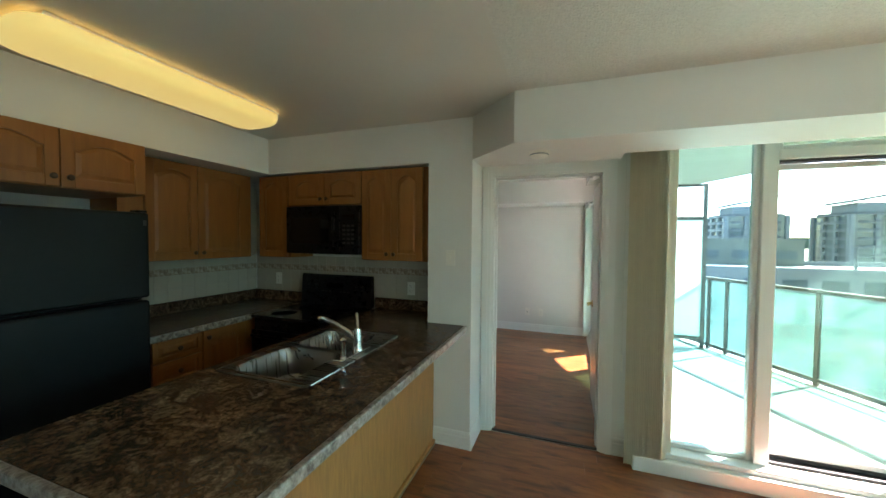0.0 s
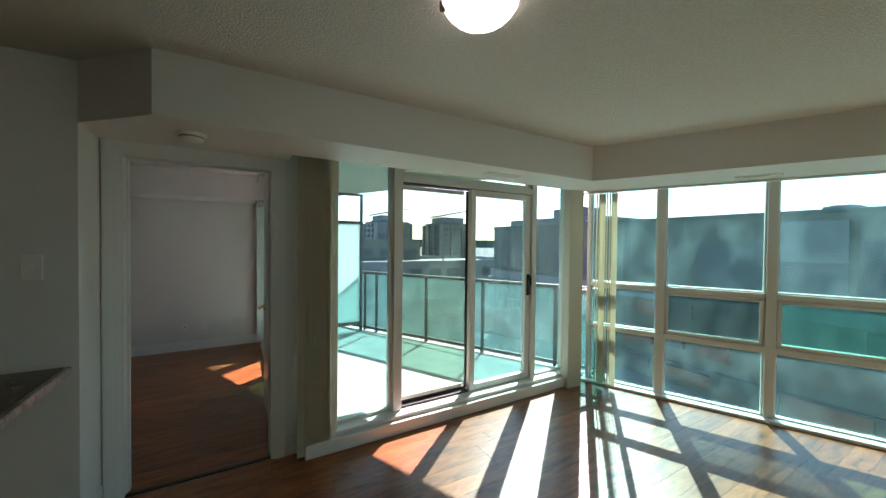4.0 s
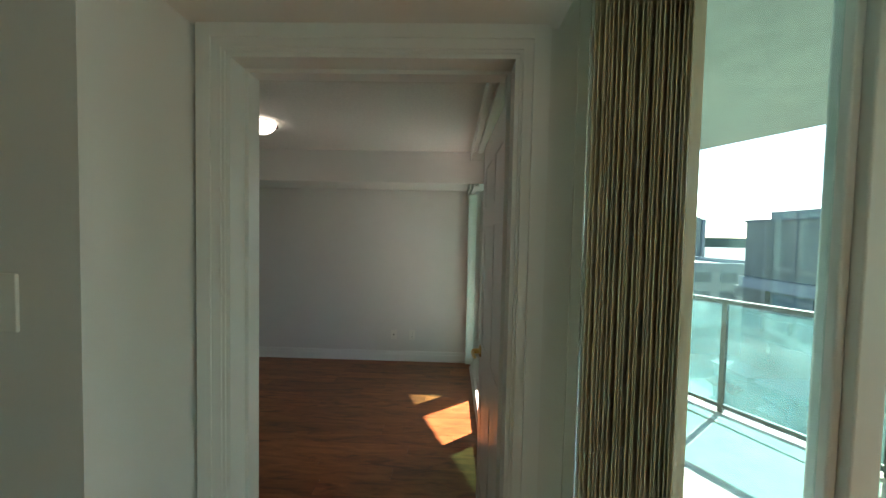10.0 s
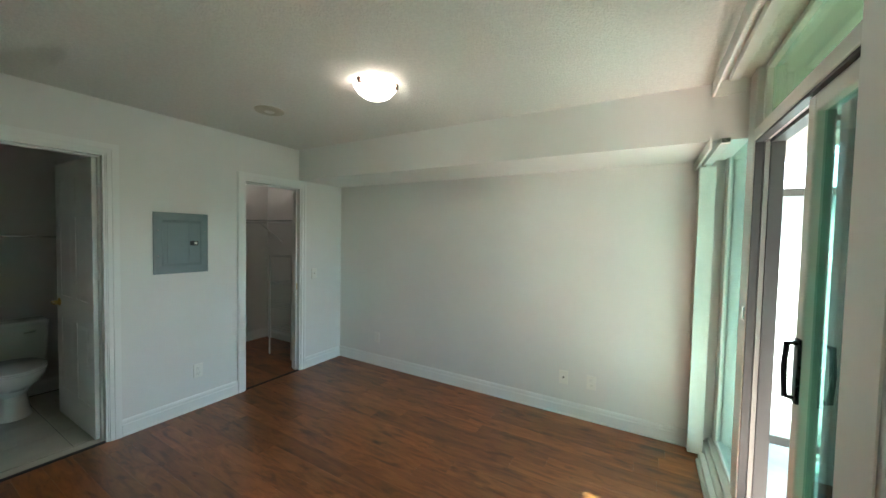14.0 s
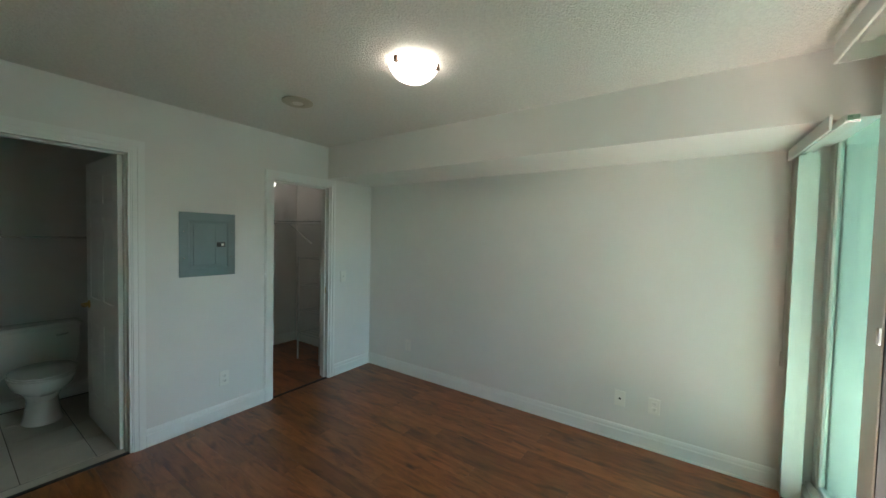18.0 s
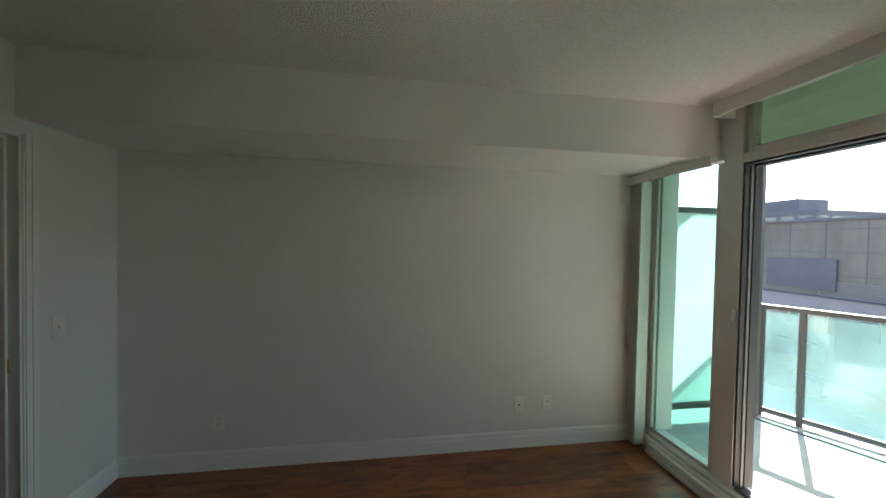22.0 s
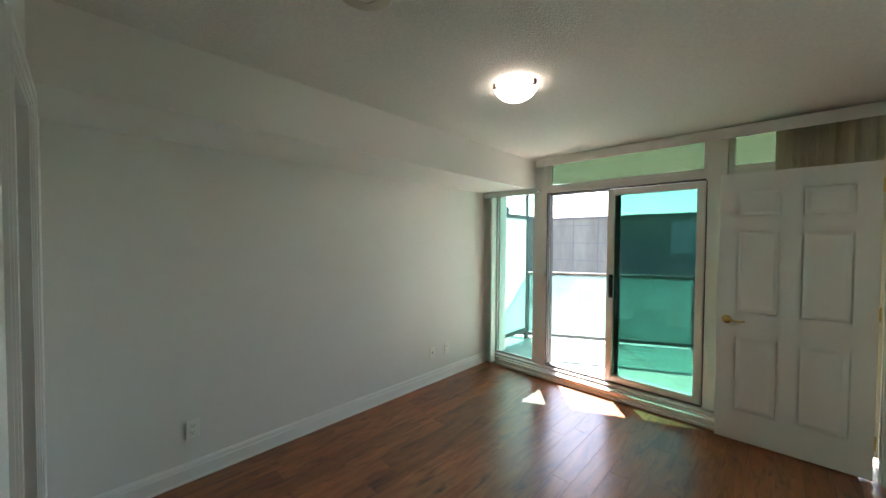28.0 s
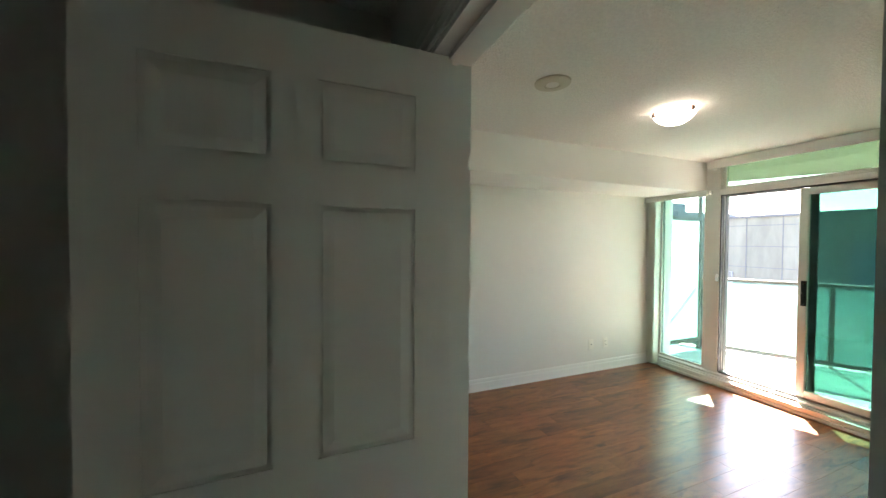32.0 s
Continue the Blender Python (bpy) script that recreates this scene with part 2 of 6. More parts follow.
DARKGLASS = mat("dark_glass", (0.012, 0.012, 0.014), 0.08, var=0.05)
PRINT = mat("pale_print", (0.05, 0.05, 0.05), 0.5, var=0.02)
TUBE = lamp_mat("warm_diffuser", (1.0, 0.79, 0.25), 0.046)
GLOBE = lamp_mat("lit_globe", (1.0, 0.95, 0.86), 0.15)
BOWL = lamp_mat("lit_bowl", (1.0, 0.95, 0.84), 0.62)
BULB = lamp_mat("bulb", (1.0, 0.97, 0.9), 0.7)


def plank_mat(name, light, mid, dark):
    """Laminate boards: long fine grain, broader cathedral figure, small dark knots, and a shade of their own from board to board."""
    m = bpy.data.materials.new(name)
    m.use_nodes = True
    nt = m.node_tree
    b = nt.nodes["Principled BSDF"]
    b.inputs["Specular IOR Level"].default_value = 0.5

    def math_node(op, a, c):
        n = nt.nodes.new("ShaderNodeMath")
        n.operation = op
        for k, v in enumerate((a, c)):
            if v is None:
                continue
            if isinstance(v, (int, float)):
                n.inputs[k].default_value = v
            else:
                nt.links.new(v, n.inputs[k])
        return n.outputs[0]

    def noise(scale, stretch, detail, distortion, rough=0.6):
        mp = nt.nodes.new("ShaderNodeMapping")
        mp.inputs["Scale"].default_value = stretch
        nt.links.new(geo.outputs["Position"], mp.inputs[0])
        nt.links.new(cx.outputs[0], mp.inputs["Location"])
        n = nt.nodes.new("ShaderNodeTexNoise")
        n.inputs["Scale"].default_value, n.inputs["Detail"].default_value = scale, detail
        n.inputs["Distortion"].default_value, n.inputs["Roughness"].default_value = distortion, rough
        nt.links.new(mp.outputs[0], n.inputs[0])
        return n.outputs[0]

    geo = nt.nodes.new("ShaderNodeNewGeometry")
    oi = nt.nodes.new("ShaderNodeObjectInfo")
    own = math_node("MULTIPLY", math_node("ADD", oi.outputs["Random"], geo.outputs["Random Per Island"]), 37.0)
    cx = nt.nodes.new("ShaderNodeCombineXYZ")
    nt.links.new(own, cx.inputs[2])
    nt.links.new(own, cx.inputs[0])
    figure = noise(3.2, (1.0, 5.0, 1.0), 5, 0.9)
    grain = noise(26.0, (0.55, 6.0, 1.0), 5, 0.3, 0.7)
    knots = noise(4.2, (0.9, 2.2, 1.0), 2, 0.5)
    both = math_node("ADD", math_node("MULTIPLY", figure, 0.76), math_node("MULTIPLY", grain, 0.24))
    rp = nt.nodes.new("ShaderNodeValToRGB")
    els = rp.color_ramp.elements
    els[0].position, els[1].position = 0.33, 0.67
    els[0].color, els[1].color = (*dark, 1), (*light, 1)
    e = els.new(0.48)
    e.color = (*mid, 1)
    nt.links.new(both, rp.inputs[0])
    kr = nt.nodes.new("ShaderNodeMapRange")
    kr.inputs[1].default_value, kr.inputs[2].default_value = 0.59, 0.74
    kr.inputs[3].default_value, kr.inputs[4].default_value = 1.0, 0.42
    nt.links.new(knots, kr.inputs[0])
    mr = nt.nodes.new("ShaderNodeMapRange")
    mr.inputs[3].default_value, mr.inputs[4].default_value = 0.78, 1.26
    nt.links.new(math_node("FRACT", own, None), mr.inputs[0])
    hs = nt.nodes.new("ShaderNodeHueSaturation")
    nt.links.new(math_node("MULTIPLY", mr.outputs[0], kr.outputs[0]), hs.inputs["Value"])
    nt.links.new(rp.outputs[0], hs.inputs["Color"])
    nt.links.new(hs.outputs[0], b.inputs["Base Color"])
    r2 = nt.nodes.new("ShaderNodeMapRange")
    b.inputs["Specular IOR Level"].default_value = 0.62
    r2.inputs[3].default_value, r2.inputs[4].default_value = 0.23, 0.37
    nt.links.new(grain, r2.inputs[0])
    nt.links.new(r2.outputs[0], b.inputs["Roughness"])
    bp = nt.nodes.new("ShaderNodeBump")
    bp.inputs["Strength"].default_value, bp.inputs["Distance"].default_value = 0.04, 0.002
    nt.links.new(grain, bp.inputs["Height"])
    nt.links.new(bp.outputs[0], b.inputs["Normal"])
    return m


LAMINATE = plank_mat("laminate_boards", (0.37, 0.126, 0.040), (0.25, 0.079, 0.023), (0.105, 0.034, 0.013))


def mottled(name, cols, s1, s2, rough):
    """Printed laminate: blotches of several browns with finer specks over them."""
    m = bpy.data.materials.new(name)
    m.use_nodes = True
    nt = m.node_tree
    b = nt.nodes["Principled BSDF"]
    b.inputs["Roughness"].default_value = rough
    tc = nt.nodes.new("ShaderNodeTexCoord")
    ramps = []
    for sc, dist, stops in ((s1, 1.2, cols), (s2, 0.4, [(0.42, (0.30, 0.28, 0.26)), (0.55, (1, 1, 1)), (0.68, (1.5, 1.4, 1.3))])):
        n = nt.nodes.new("ShaderNodeTexNoise")
        n.inputs["Scale"].default_value, n.inputs["Detail"].default_value = sc, 7
        n.inputs["Roughness"].default_value, n.inputs["Distortion"].default_value = 0.72, dist
        nt.links.new(tc.outputs["Object"], n.inputs[0])
        r = nt.nodes.new("ShaderNodeValToRGB")
        el = r.color_ramp.elements
        el[0].position, el[0].color = stops[0][0], (*stops[0][1], 1)
        el[1].position, el[1].color = stops[-1][0], (*stops[-1][1], 1)
        for p, c in stops[1:-1]:
            e = el.new(p)
            e.color = (*c, 1)
        nt.links.new(n.outputs[0], r.inputs[0])
        ramps.append(r)
    mx = nt.nodes.new("ShaderNodeMix")
    mx.data_type, mx.blend_type = "RGBA", "MULTIPLY"
    mx.inputs[0].default_value = 0.85
    nt.links.new(ramps[0].outputs[0], mx.inputs[6])
    nt.links.new(ramps[1].outputs[0], mx.inputs[7])
    nt.links.new(mx.outputs[2], b.inputs["Base Color"])
    return m


COUNTER = mottled("brown_laminate_top", [(0.34, (0.026, 0.015, 0.012)), (0.45, (0.085, 0.046, 0.028)), (0.54, (0.145, 0.094, 0.058)), (0.66, (0.24, 0.175, 0.115))], 11, 60, 0.26)

# ---------------------------------------------------------------- building helpers
IDENT = Matrix.Identity(4)


def box(bm, x0, x1, y0, y1, z0, z1, r=0.0, m=IDENT):
    """A box between two corners, with its edges rounded by r."""
    vs = [bm.verts.new(m @ Vector((x, y, z))) for x in (x0, x1) for y in (y0, y1) for z in (z0, z1)]
    fs = [bm.faces.new([vs[i] for i in q]) for q in ((0, 1, 3, 2), (4, 6, 7, 5), (0, 4, 5, 1), (2, 3, 7, 6), (0, 2, 6, 4), (1, 5, 7, 3))]
    if r > 0:
        es = {e for f in fs for e in f.edges}
        bmesh.ops.bevel(bm, geom=list(es), offset=r, segments=2, profile=0.5, affect="EDGES")
    return bm


def boxes(*specs, r=0.0, m=IDENT):
    bm = bmesh.new()
    for s in specs:
        box(bm, *s, r=r, m=m)
    return bm


def rod(bm, a, b, radius, n=12, r2=None):
    """A round bar from a to b."""
    a, b = Vector(a), Vector(b)
    q = (b - a).to_track_quat("Z", "Y").to_matrix()
    r2 = radius if r2 is None else r2
    rings = []
    for c, rad in ((a, radius), (b, r2)):
        rings.append([bm.verts.new(c + q @ Vector((rad * math.cos(2 * math.pi * k / n), rad * math.sin(2 * math.pi * k / n), 0))) for k in range(n)])
    for k in range(n):
        bm.faces.new((rings[0][k], rings[0][(k + 1) % n], rings[1][(k + 1) % n], rings[1][k]))
    bm.faces.new(rings[0][::-1])
    bm.faces.new(rings[1])
    return bm


def tube(bm, pts, radius, n=10):
    """A bent round bar through the points."""
    pts = [Vector(p) for p in pts]
    rings = []
    for i, p in enumerate(pts):
        d = (pts[min(i + 1, len(pts) - 1)] - pts[max(i - 1, 0)]).normalized()
        q = d.to_track_quat("Z", "Y").to_matrix()
        rings.append([bm.verts.new(p + q @ Vector((radius * math.cos(2 * math.pi * k / n), radius * math.sin(2 * math.pi * k / n), 0))) for k in range(n)])
    for a, b in zip(rings, rings[1:]):
        for k in range(n):
            bm.faces.new((a[k], a[(k + 1) % n], b[(k + 1) % n], b[k]))
    bm.faces.new(rings[0][::-1])
    bm.faces.new(rings[-1])
    return bm


def lathe(bm, profile, n=32, m=IDENT):
    """A body of revolution about z from (radius, height) pairs."""
    rings = []
    for rad, z in profile:
        rings.append([bm.verts.new(m @ Vector((max(rad, 1e-4) * math.cos(2 * math.pi * k / n), max(rad, 1e-4) * math.sin(2 * math.pi * k / n), z))) for k in range(n)])
    for a, b in zip(rings, rings[1:]):
        for k in range(n):
            bm.faces.new((a[k], a[(k + 1) % n], b[(k + 1) % n], b[k]))
    bm.faces.new(rings[0][::-1])
    bm.faces.new(rings[-1])
    return bm


def prism(bm, outline, z0, z1, m=IDENT):
    """An outline (x, y) raised from z0 to z1."""
    lo = [bm.verts.new(m @ Vector((x, y, z0))) for x, y in outline]
    hi = [bm.verts.new(m @ Vector((x, y, z1))) for x, y in outline]
    n = len(outline)
    bm.faces.new(lo[::-1])
    bm.faces.new(hi)
    for k in range(n):
        bm.faces.new((lo[k], lo[(k + 1) % n], hi[(k + 1) % n], hi[k]))
    return bm


def part(name, bm, material, parent=None, label="", smooth=False):
    """Link a bmesh as one mesh object under a thing or a part."""
    bmesh.ops.recalc_face_normals(bm, faces=bm.faces)
    me = bpy.data.meshes.new(name)
    bm.to_mesh(me)
    bm.free()
    me.materials.append(material)
    if smooth:
        for p in me.polygons:
            p.use_smooth = True
        me.set_sharp_from_angle(angle=radians(38))
    ob = new(name, me)
    if parent is not None:
        ob.parent = parent
        ob.matrix_parent_inverse = parent.matrix_world.inverted() if parent.parent is None else Matrix.Identity(4)
    if label:
        ob["label"] = label
    return ob


def thing(name, label, category, group="", kind="", at=(0, 0, 0)):
    """A top-level empty that holds a thing's parts. Its parts are modelled in world metres."""
    ob = new(name)
    ob.empty_display_size = 0.1
    ob.matrix_world = Matrix.Translation(at)
    ob.matrix_basis = Matrix.Translation(at)
    return tagged(ob, label, category, group, kind)


def structure(name, bm, material, label="", category=""):
    return tagged(part(name, bm, material), label, category, kind="structure")


# The facade runs askew: u along it (towards the living room's south), v outward.
SKEW = radians(24)
FAC = Matrix(((math.sin(SKEW), math.cos(SKEW), 0, 3.87), (-math.cos(SKEW), math.sin(SKEW), 0, 2.80), (0, 0, 1, 0), (0, 0, 0, 1)))
CEIL, BULK = 2.43, 2.125


def fac(u, v):
    p = FAC @ Vector((u, v, 0))
    return p.x, p.y


# ---------------------------------------------------------------- shell
bm = bmesh.new()
prism(bm, [(-4.7, -2.82), fac(6.1, 0.09), fac(0.0, 0.09), (3.80, 3.02), (0.93, 3.02), (0.93, 6.44), (-4.7, 6.44)], -0.30, -0.012)
floor = structure("floor", bm, GROUT, "reddish brown laminate floor of the flat", "floor")
structure("ceiling_kitchen", boxes((-2.8, 0.08, -2.7, 3.0, CEIL, 2.6)), SMOOTH, "smooth painted kitchen ceiling", "ceiling")
bm = bmesh.new()
prism(bm, [(0.08, -2.7), fac(5.9, 0.1), fac(0.0, 0.1), (3.87, 2.92), (0.08, 2.92)], CEIL, 2.6)
structure("ceiling_living", bm, POPCORN, "stippled off-white living room ceiling", "ceiling")
structure("ceiling_bedroom", boxes((-4.7, 0.93, 3.0, 6.44, CEIL, 2.6)), POPCORN, "stippled off-white bedroom ceiling", "ceiling")

structure("wall_kitchen_west", boxes((-2.81, -2.69, -2.7, 2.93, 0, CEIL)), WALL, "plain painted kitchen wall", "wall")
structure("wall_south", boxes((-2.81, 5.9, -2.82, -2.7, 0, CEIL)), WALL, "plain painted wall closing the living room", "wall")
structure("wall_kitchen_north", boxes((-2.95, -0.60, 2.93, 3.03, 0, CEIL)), WALL, "white wall between kitchen and bedroom", "wall")
structure("wall_jog", boxes((-0.60, -0.26, 2.58, 3.03, 0, CEIL)), WALL, "short white wall end beside the bedroom door", "wall")
structure("wall_bedroom_door", boxes((-0.26, -0.175, 2.89, 3.03, 0, CEIL), (0.640, 0.835, 2.89, 3.03, 0, CEIL), (-0.175, 0.640, 2.89, 3.03, 2.055, CEIL)), WALL,
          "white wall around the bedroom doorway", "wall")
structure("soffit_kitchen_north", boxes((-2.16, -0.60, 2.58, 2.93, 2.12, CEIL)), WALL, "boxed soffit above the kitchen cupboards", "soffit")
structure("soffit_kitchen_west", boxes((-2.69, -2.16, -1.0, 2.93, 2.12, CEIL)), WALL, "deep boxed soffit above the kitchen cupboards", "soffit")
bm = bmesh.new()
prism(bm, [(-0.26, 2.58), (0.085, 2.235), (3.205, 2.235), fac(5.9, -0.85), fac(5.9, -0.03), fac(0.1, -0.03), (3.80, 2.70), (0.74, 2.70), (0.74, 2.89), (-0.26, 2.89)], BULK, CEIL)
structure("bulkhead_living", bm, WALL, "white boxed bulkhead along the living room windows", "bulkhead")
structure("bulkhead_bedroom", boxes((-2.95, 0.83, 5.57, 6.185, 2.105, CEIL)), WALL, "white boxed bulkhead along the bedroom wall", "bulkhead")
structure("wall_bedroom_north", boxes((-4.55, 0.93, 6.185, 6.44, 0, CEIL)), WALL, "plain white bedroom wall", "wall")
bm = bmesh.new()
prism(bm, [(2.93, 0), (3.122, 0), (3.122, 2.06), (3.99, 2.06), (3.99, 0), (4.965, 0), (4.965, 2.03), (5.60, 2.03), (5.60, 0), (6.185, 0), (6.185, CEIL), (2.93, CEIL)], -3.07, -2.95, Matrix(((0, 0, 1, 0), (1, 0, 0, 0), (0, 1, 0, 0), (0, 0, 0, 1))))
structure("wall_bedroom_west", bm, WALL, "white bedroom wall with two doorways", "wall")
structure("wall_bathroom_west", boxes((-4.57, -4.45, 2.0, 6.44, 0, CEIL)), WALL, "plain bathroom and closet wall", "wall")
structure("wall_bathroom_south", boxes((-4.45, -2.93, 2.0, 2.12, 0, CEIL)), WALL, "plain bathroom wall", "wall")
structure("wall_bathroom_east", boxes((-2.93, -2.81, 2.0, 2.93, 0, CEIL)), WALL, "plain bathroom wall", "wall")
structure("wall_closet_south", boxes((-4.45, -3.07, 4.45, 4.57, 0, CEIL)), WALL, "plain wall between bathroom and closet", "wall")
structure("ceiling_bathroom", boxes((-4.72, -2.81, 2.0, 3.0, CEIL, 2.6)), SMOOTH, "smooth bathroom ceiling", "ceiling")

# ---------------------------------------------------------------- windows


def lite(win, m, u0, u1, z0, z1, v, glass, w=0.05, d=0.06, name="pane", fr=None):
    """A pane with its own four-sided vinyl frame, in the plane (u, z) of m at depth v."""
    bm = boxes((u0, u0 + w, v, v + d, z0, z1), (u1 - w, u1, v, v + d, z0, z1), (u0 + w, u1 - w, v, v + d, z0, z0 + w), (u0 + w, u1 - w, v, v + d, z1 - w, z1), r=0.006, m=m)
    part("window_frame", bm, fr or VINYL, win)
    return part(name, boxes((u0 + w - 0.004, u1 - w + 0.004, v + d * 0.45, v + d * 0.45 + 0.006, z0 + w - 0.004, z1 - w + 0.004), m=m), glass, win)


# Living room, balcony side: u = x, v = y
YW = 2.88
LIV = Matrix.Translation((0, YW, 0))
w1 = thing("window_1", "white vinyl window wall with a sliding balcony door", "window", kind="structure", at=(2.2, YW, 0))
part("sill", boxes((0.835, 3.56, -0.14, 0.12, 0, 0.10), (0.835, 3.56, -0.10, 0.12, 0.10, 0.135), r=0.008, m=LIV), VINYL, w1)
part("post", boxes((1.535, 1.615, -0.03, 0.09, 0.135, 2.43), r=0.006, m=LIV), VINYL, w1)
part("post", boxes((3.08, 3.145, -0.03, 0.09, 0.135, 2.43), r=0.006, m=LIV), VINYL, w1)
part("header", boxes((1.615, 3.08, -0.03, 0.09, 2.06, 2.12), r=0.006, m=LIV), VINYL, w1)
lite(w1, LIV, 0.835, 1.535, 0.135, 2.43, 0.0, LIVGLASS, w=0.028)
lite(w1, LIV, 3.145, 3.605, 0.135, 2.43, 0.0, LIVGLASS, w=0.022)
lite(w1, LIV, 1.615, 3.08, 2.12, 2.43, 0.0, FIXEDGLASS, w=0.03)
lite(w1, LIV, 2.32, 3.075, 0.14, 2.055, -0.005, LIVGLASS, w=0.058, name="sliding_pane")
part("fixed_pane", boxes((1.635, 2.31, 0.062, 0.068, 0.16, 2.04), m=LIV), FIXEDGLASS, w1).visible_shadow = False
part("stile", boxes((2.309, 2.325, 0.052, 0.078, 0.16, 2.04), r=0.003, m=LIV), DARKSEAL, w1, "dark meeting stile")
part("track", boxes((1.617, 2.315, 0.0, 0.05, 0.137, 0.152), (1.617, 3.078, 0.0, 0.086, 2.047, 2.059), (1.617, 2.315, 0.052, 0.086, 0.137, 0.175), m=LIV), DARKSEAL, w1, "dark sliding door track")
part("gasket", boxes((1.617, 1.635, 0.052, 0.078, 0.175, 2.04), m=LIV), DARKSEAL, w1)
part("bottom_rail", boxes((1.635, 2.275, 0.055, 0.075, 0.175, 0.21), (1.635, 2.275, 0.055, 0.075, 2.005, 2.04), r=0.003, m=LIV), VINYL, w1)

# Column at the corner
bm = bmesh.new()
prism(bm, [(3.474, 2.698), (3.664, 2.680), (3.80, 2.82), (3.80, 3.0), (3.72, 3.0), (3.60, 2.885), (3.463, 2.768)], 0, CEIL)
structure("column", bm, COLUMNPAINT, "cream painted column at the window corner", "column")

# Living room, street side: u along the facade
w2 = thing("window_2", "floor-to-ceiling white vinyl street windows with tinted panes", "window", kind="structure", at=(*fac(2, 0), 0))
# Bays past u 4.06 are unseen, added to let more daylight reach the kitchen.
US = (0.06, 0.735, 1.565, 2.395, 3.23, 4.06, 4.90, 5.84)
part("sill", boxes((-0.02, 5.9, -0.10, 0.08, 0, 0.03), r=0.006, m=FAC), VINYL, w2)
for k, u in enumerate(US):
    part("mullion", boxes((u - 0.036, u + 0.036 if k else u, -0.05, 0.07, 0.03, 2.43), r=0.006, m=FAC), VINYL, w2)
for k, (a, b) in enumerate(zip(US, US[1:])):
    a2, b2 = a + (0.036 if k else 0), b - 0.036
    for za, zb in ((0.03, 0.605), (0.655, 1.08), (1.13, 2.43)):
        lite(w2, FAC, a2, b2, za, zb, -0.01, DUSTYGLASS, w=0.014)
    for z in (0.605, 1.08):
        part("rail", boxes((a2, b2, -0.04, 0.06, z, z + 0.05), r=0.005, m=FAC), VINYL, w2)
    if k in (1, 2):
        lite(w2, FAC, a2 + 0.006, b2 - 0.006, 0.66, 1.075, -0.035, TEALPANE if k == 2 else PURPLEGLASS, w=0.03, name="awning_pane")
        part("latch", boxes((b2 - 0.03, b2 - 0.012, -0.05, -0.036, 0.80, 0.88), r=0.003, m=FAC), VINYL, w2)
structure("wall_east", boxes((5.84, 5.95, -0.10, 0.10, 0, CEIL), m=FAC), WALL, "plain wall closing the facade", "wall")

# Bedroom, balcony side: u = y, v = x
XW = 0.84
BED = Matrix(((0, 1, 0, XW), (1, 0, 0, -0.05), (0, 0, 1, 0), (0, 0, 0, 1)))
w3 = thing("window_3", "white vinyl bedroom window wall with an open sliding door", "window", kind="structure", at=(XW, 4.7, 0))
part("base_moulding", boxes((3.175, 6.05, -0.14, -0.092, 0, 0.03), (3.175, 6.05, -0.125, -0.092, 0.03, 0.075), r=0.006, m=BED), VINYL, w3)
part("sill", boxes((3.175, 6.23, -0.09, 0.10, 0, 0.085), (3.175, 6.23, -0.06, 0.10, 0.085, 0.11), r=0.008, m=BED), VINYL, w3)
part("post", boxes((5.475, 5.61, -0.03, 0.09, 0.11, 2.43), r=0.006, m=BED), VINYL, w3)
part("post", boxes((3.90, 4.03, -0.03, 0.09, 0.115, 2.43), r=0.006, m=BED), VINYL, w3)
part("post", boxes((6.16, 6.23, -0.03, 0.15, 0.115, 2.43), (6.12, 6.159, 0.006, 0.15, 0.115, 2.43), r=0.006, m=BED), VINYL, w3)
part("header", boxes((4.03, 5.475, -0.03, 0.09, 2.055, 2.115), r=0.006, m=BED), VINYL, w3)
lite(w3, BED, 5.61, 6.16, 0.115, 2.43, -0.026, BEDGLASS, w=0.028, d=0.03)
lite(w3, BED, 3.175, 3.90, 0.115, 2.10, 0.0, TRANSOMGLASS, w=0.04)
lite(w3, BED, 3.175, 3.90, 2.10, 2.43, 0.0, TRANSOMGLASS, w=0.04)
lite(w3, BED, 4.03, 5.475, 2.115, 2.43, 0.0, TRANSOMGLASS, w=0.03)
lite(w3, BED, 4.035, 4.79, 0.115, 2.05, 0.055, GREENGLASS, w=0.06, d=0.03, fr=DARKFRAME)
lite(w3, BED, 4.04, 4.83, 0.13, 2.04, -0.012, GREENGLASS, w=0.062, d=0.055, name="sliding_pane")
part("seal", boxes((5.463, 5.4748, -0.024, 0.010, 0.132, 2.043), (5.452, 5.4748, 0.034, 0.088, 0.132, 2.043), m=BED), DARKSEAL, w3, "black door jamb seal")
part("track", boxes((5.457, 5.4748, 0.012, 0.032, 0.132, 2.043), (4.04, 5.473, -0.012, 0.05, 0.112, 0.13), m=BED), GREYMETAL, w3, "grey metal sliding track")
part("seal", boxes((4.04, 5.4748, -0.024, 0.010, 2.043, 2.0548), (4.84, 5.4748, 0.034, 0.088, 2.036, 2.0548), (4.031, 4.0385, -0.01, 0.05, 0.132, 2.04), m=BED), DARKSEAL, w3)

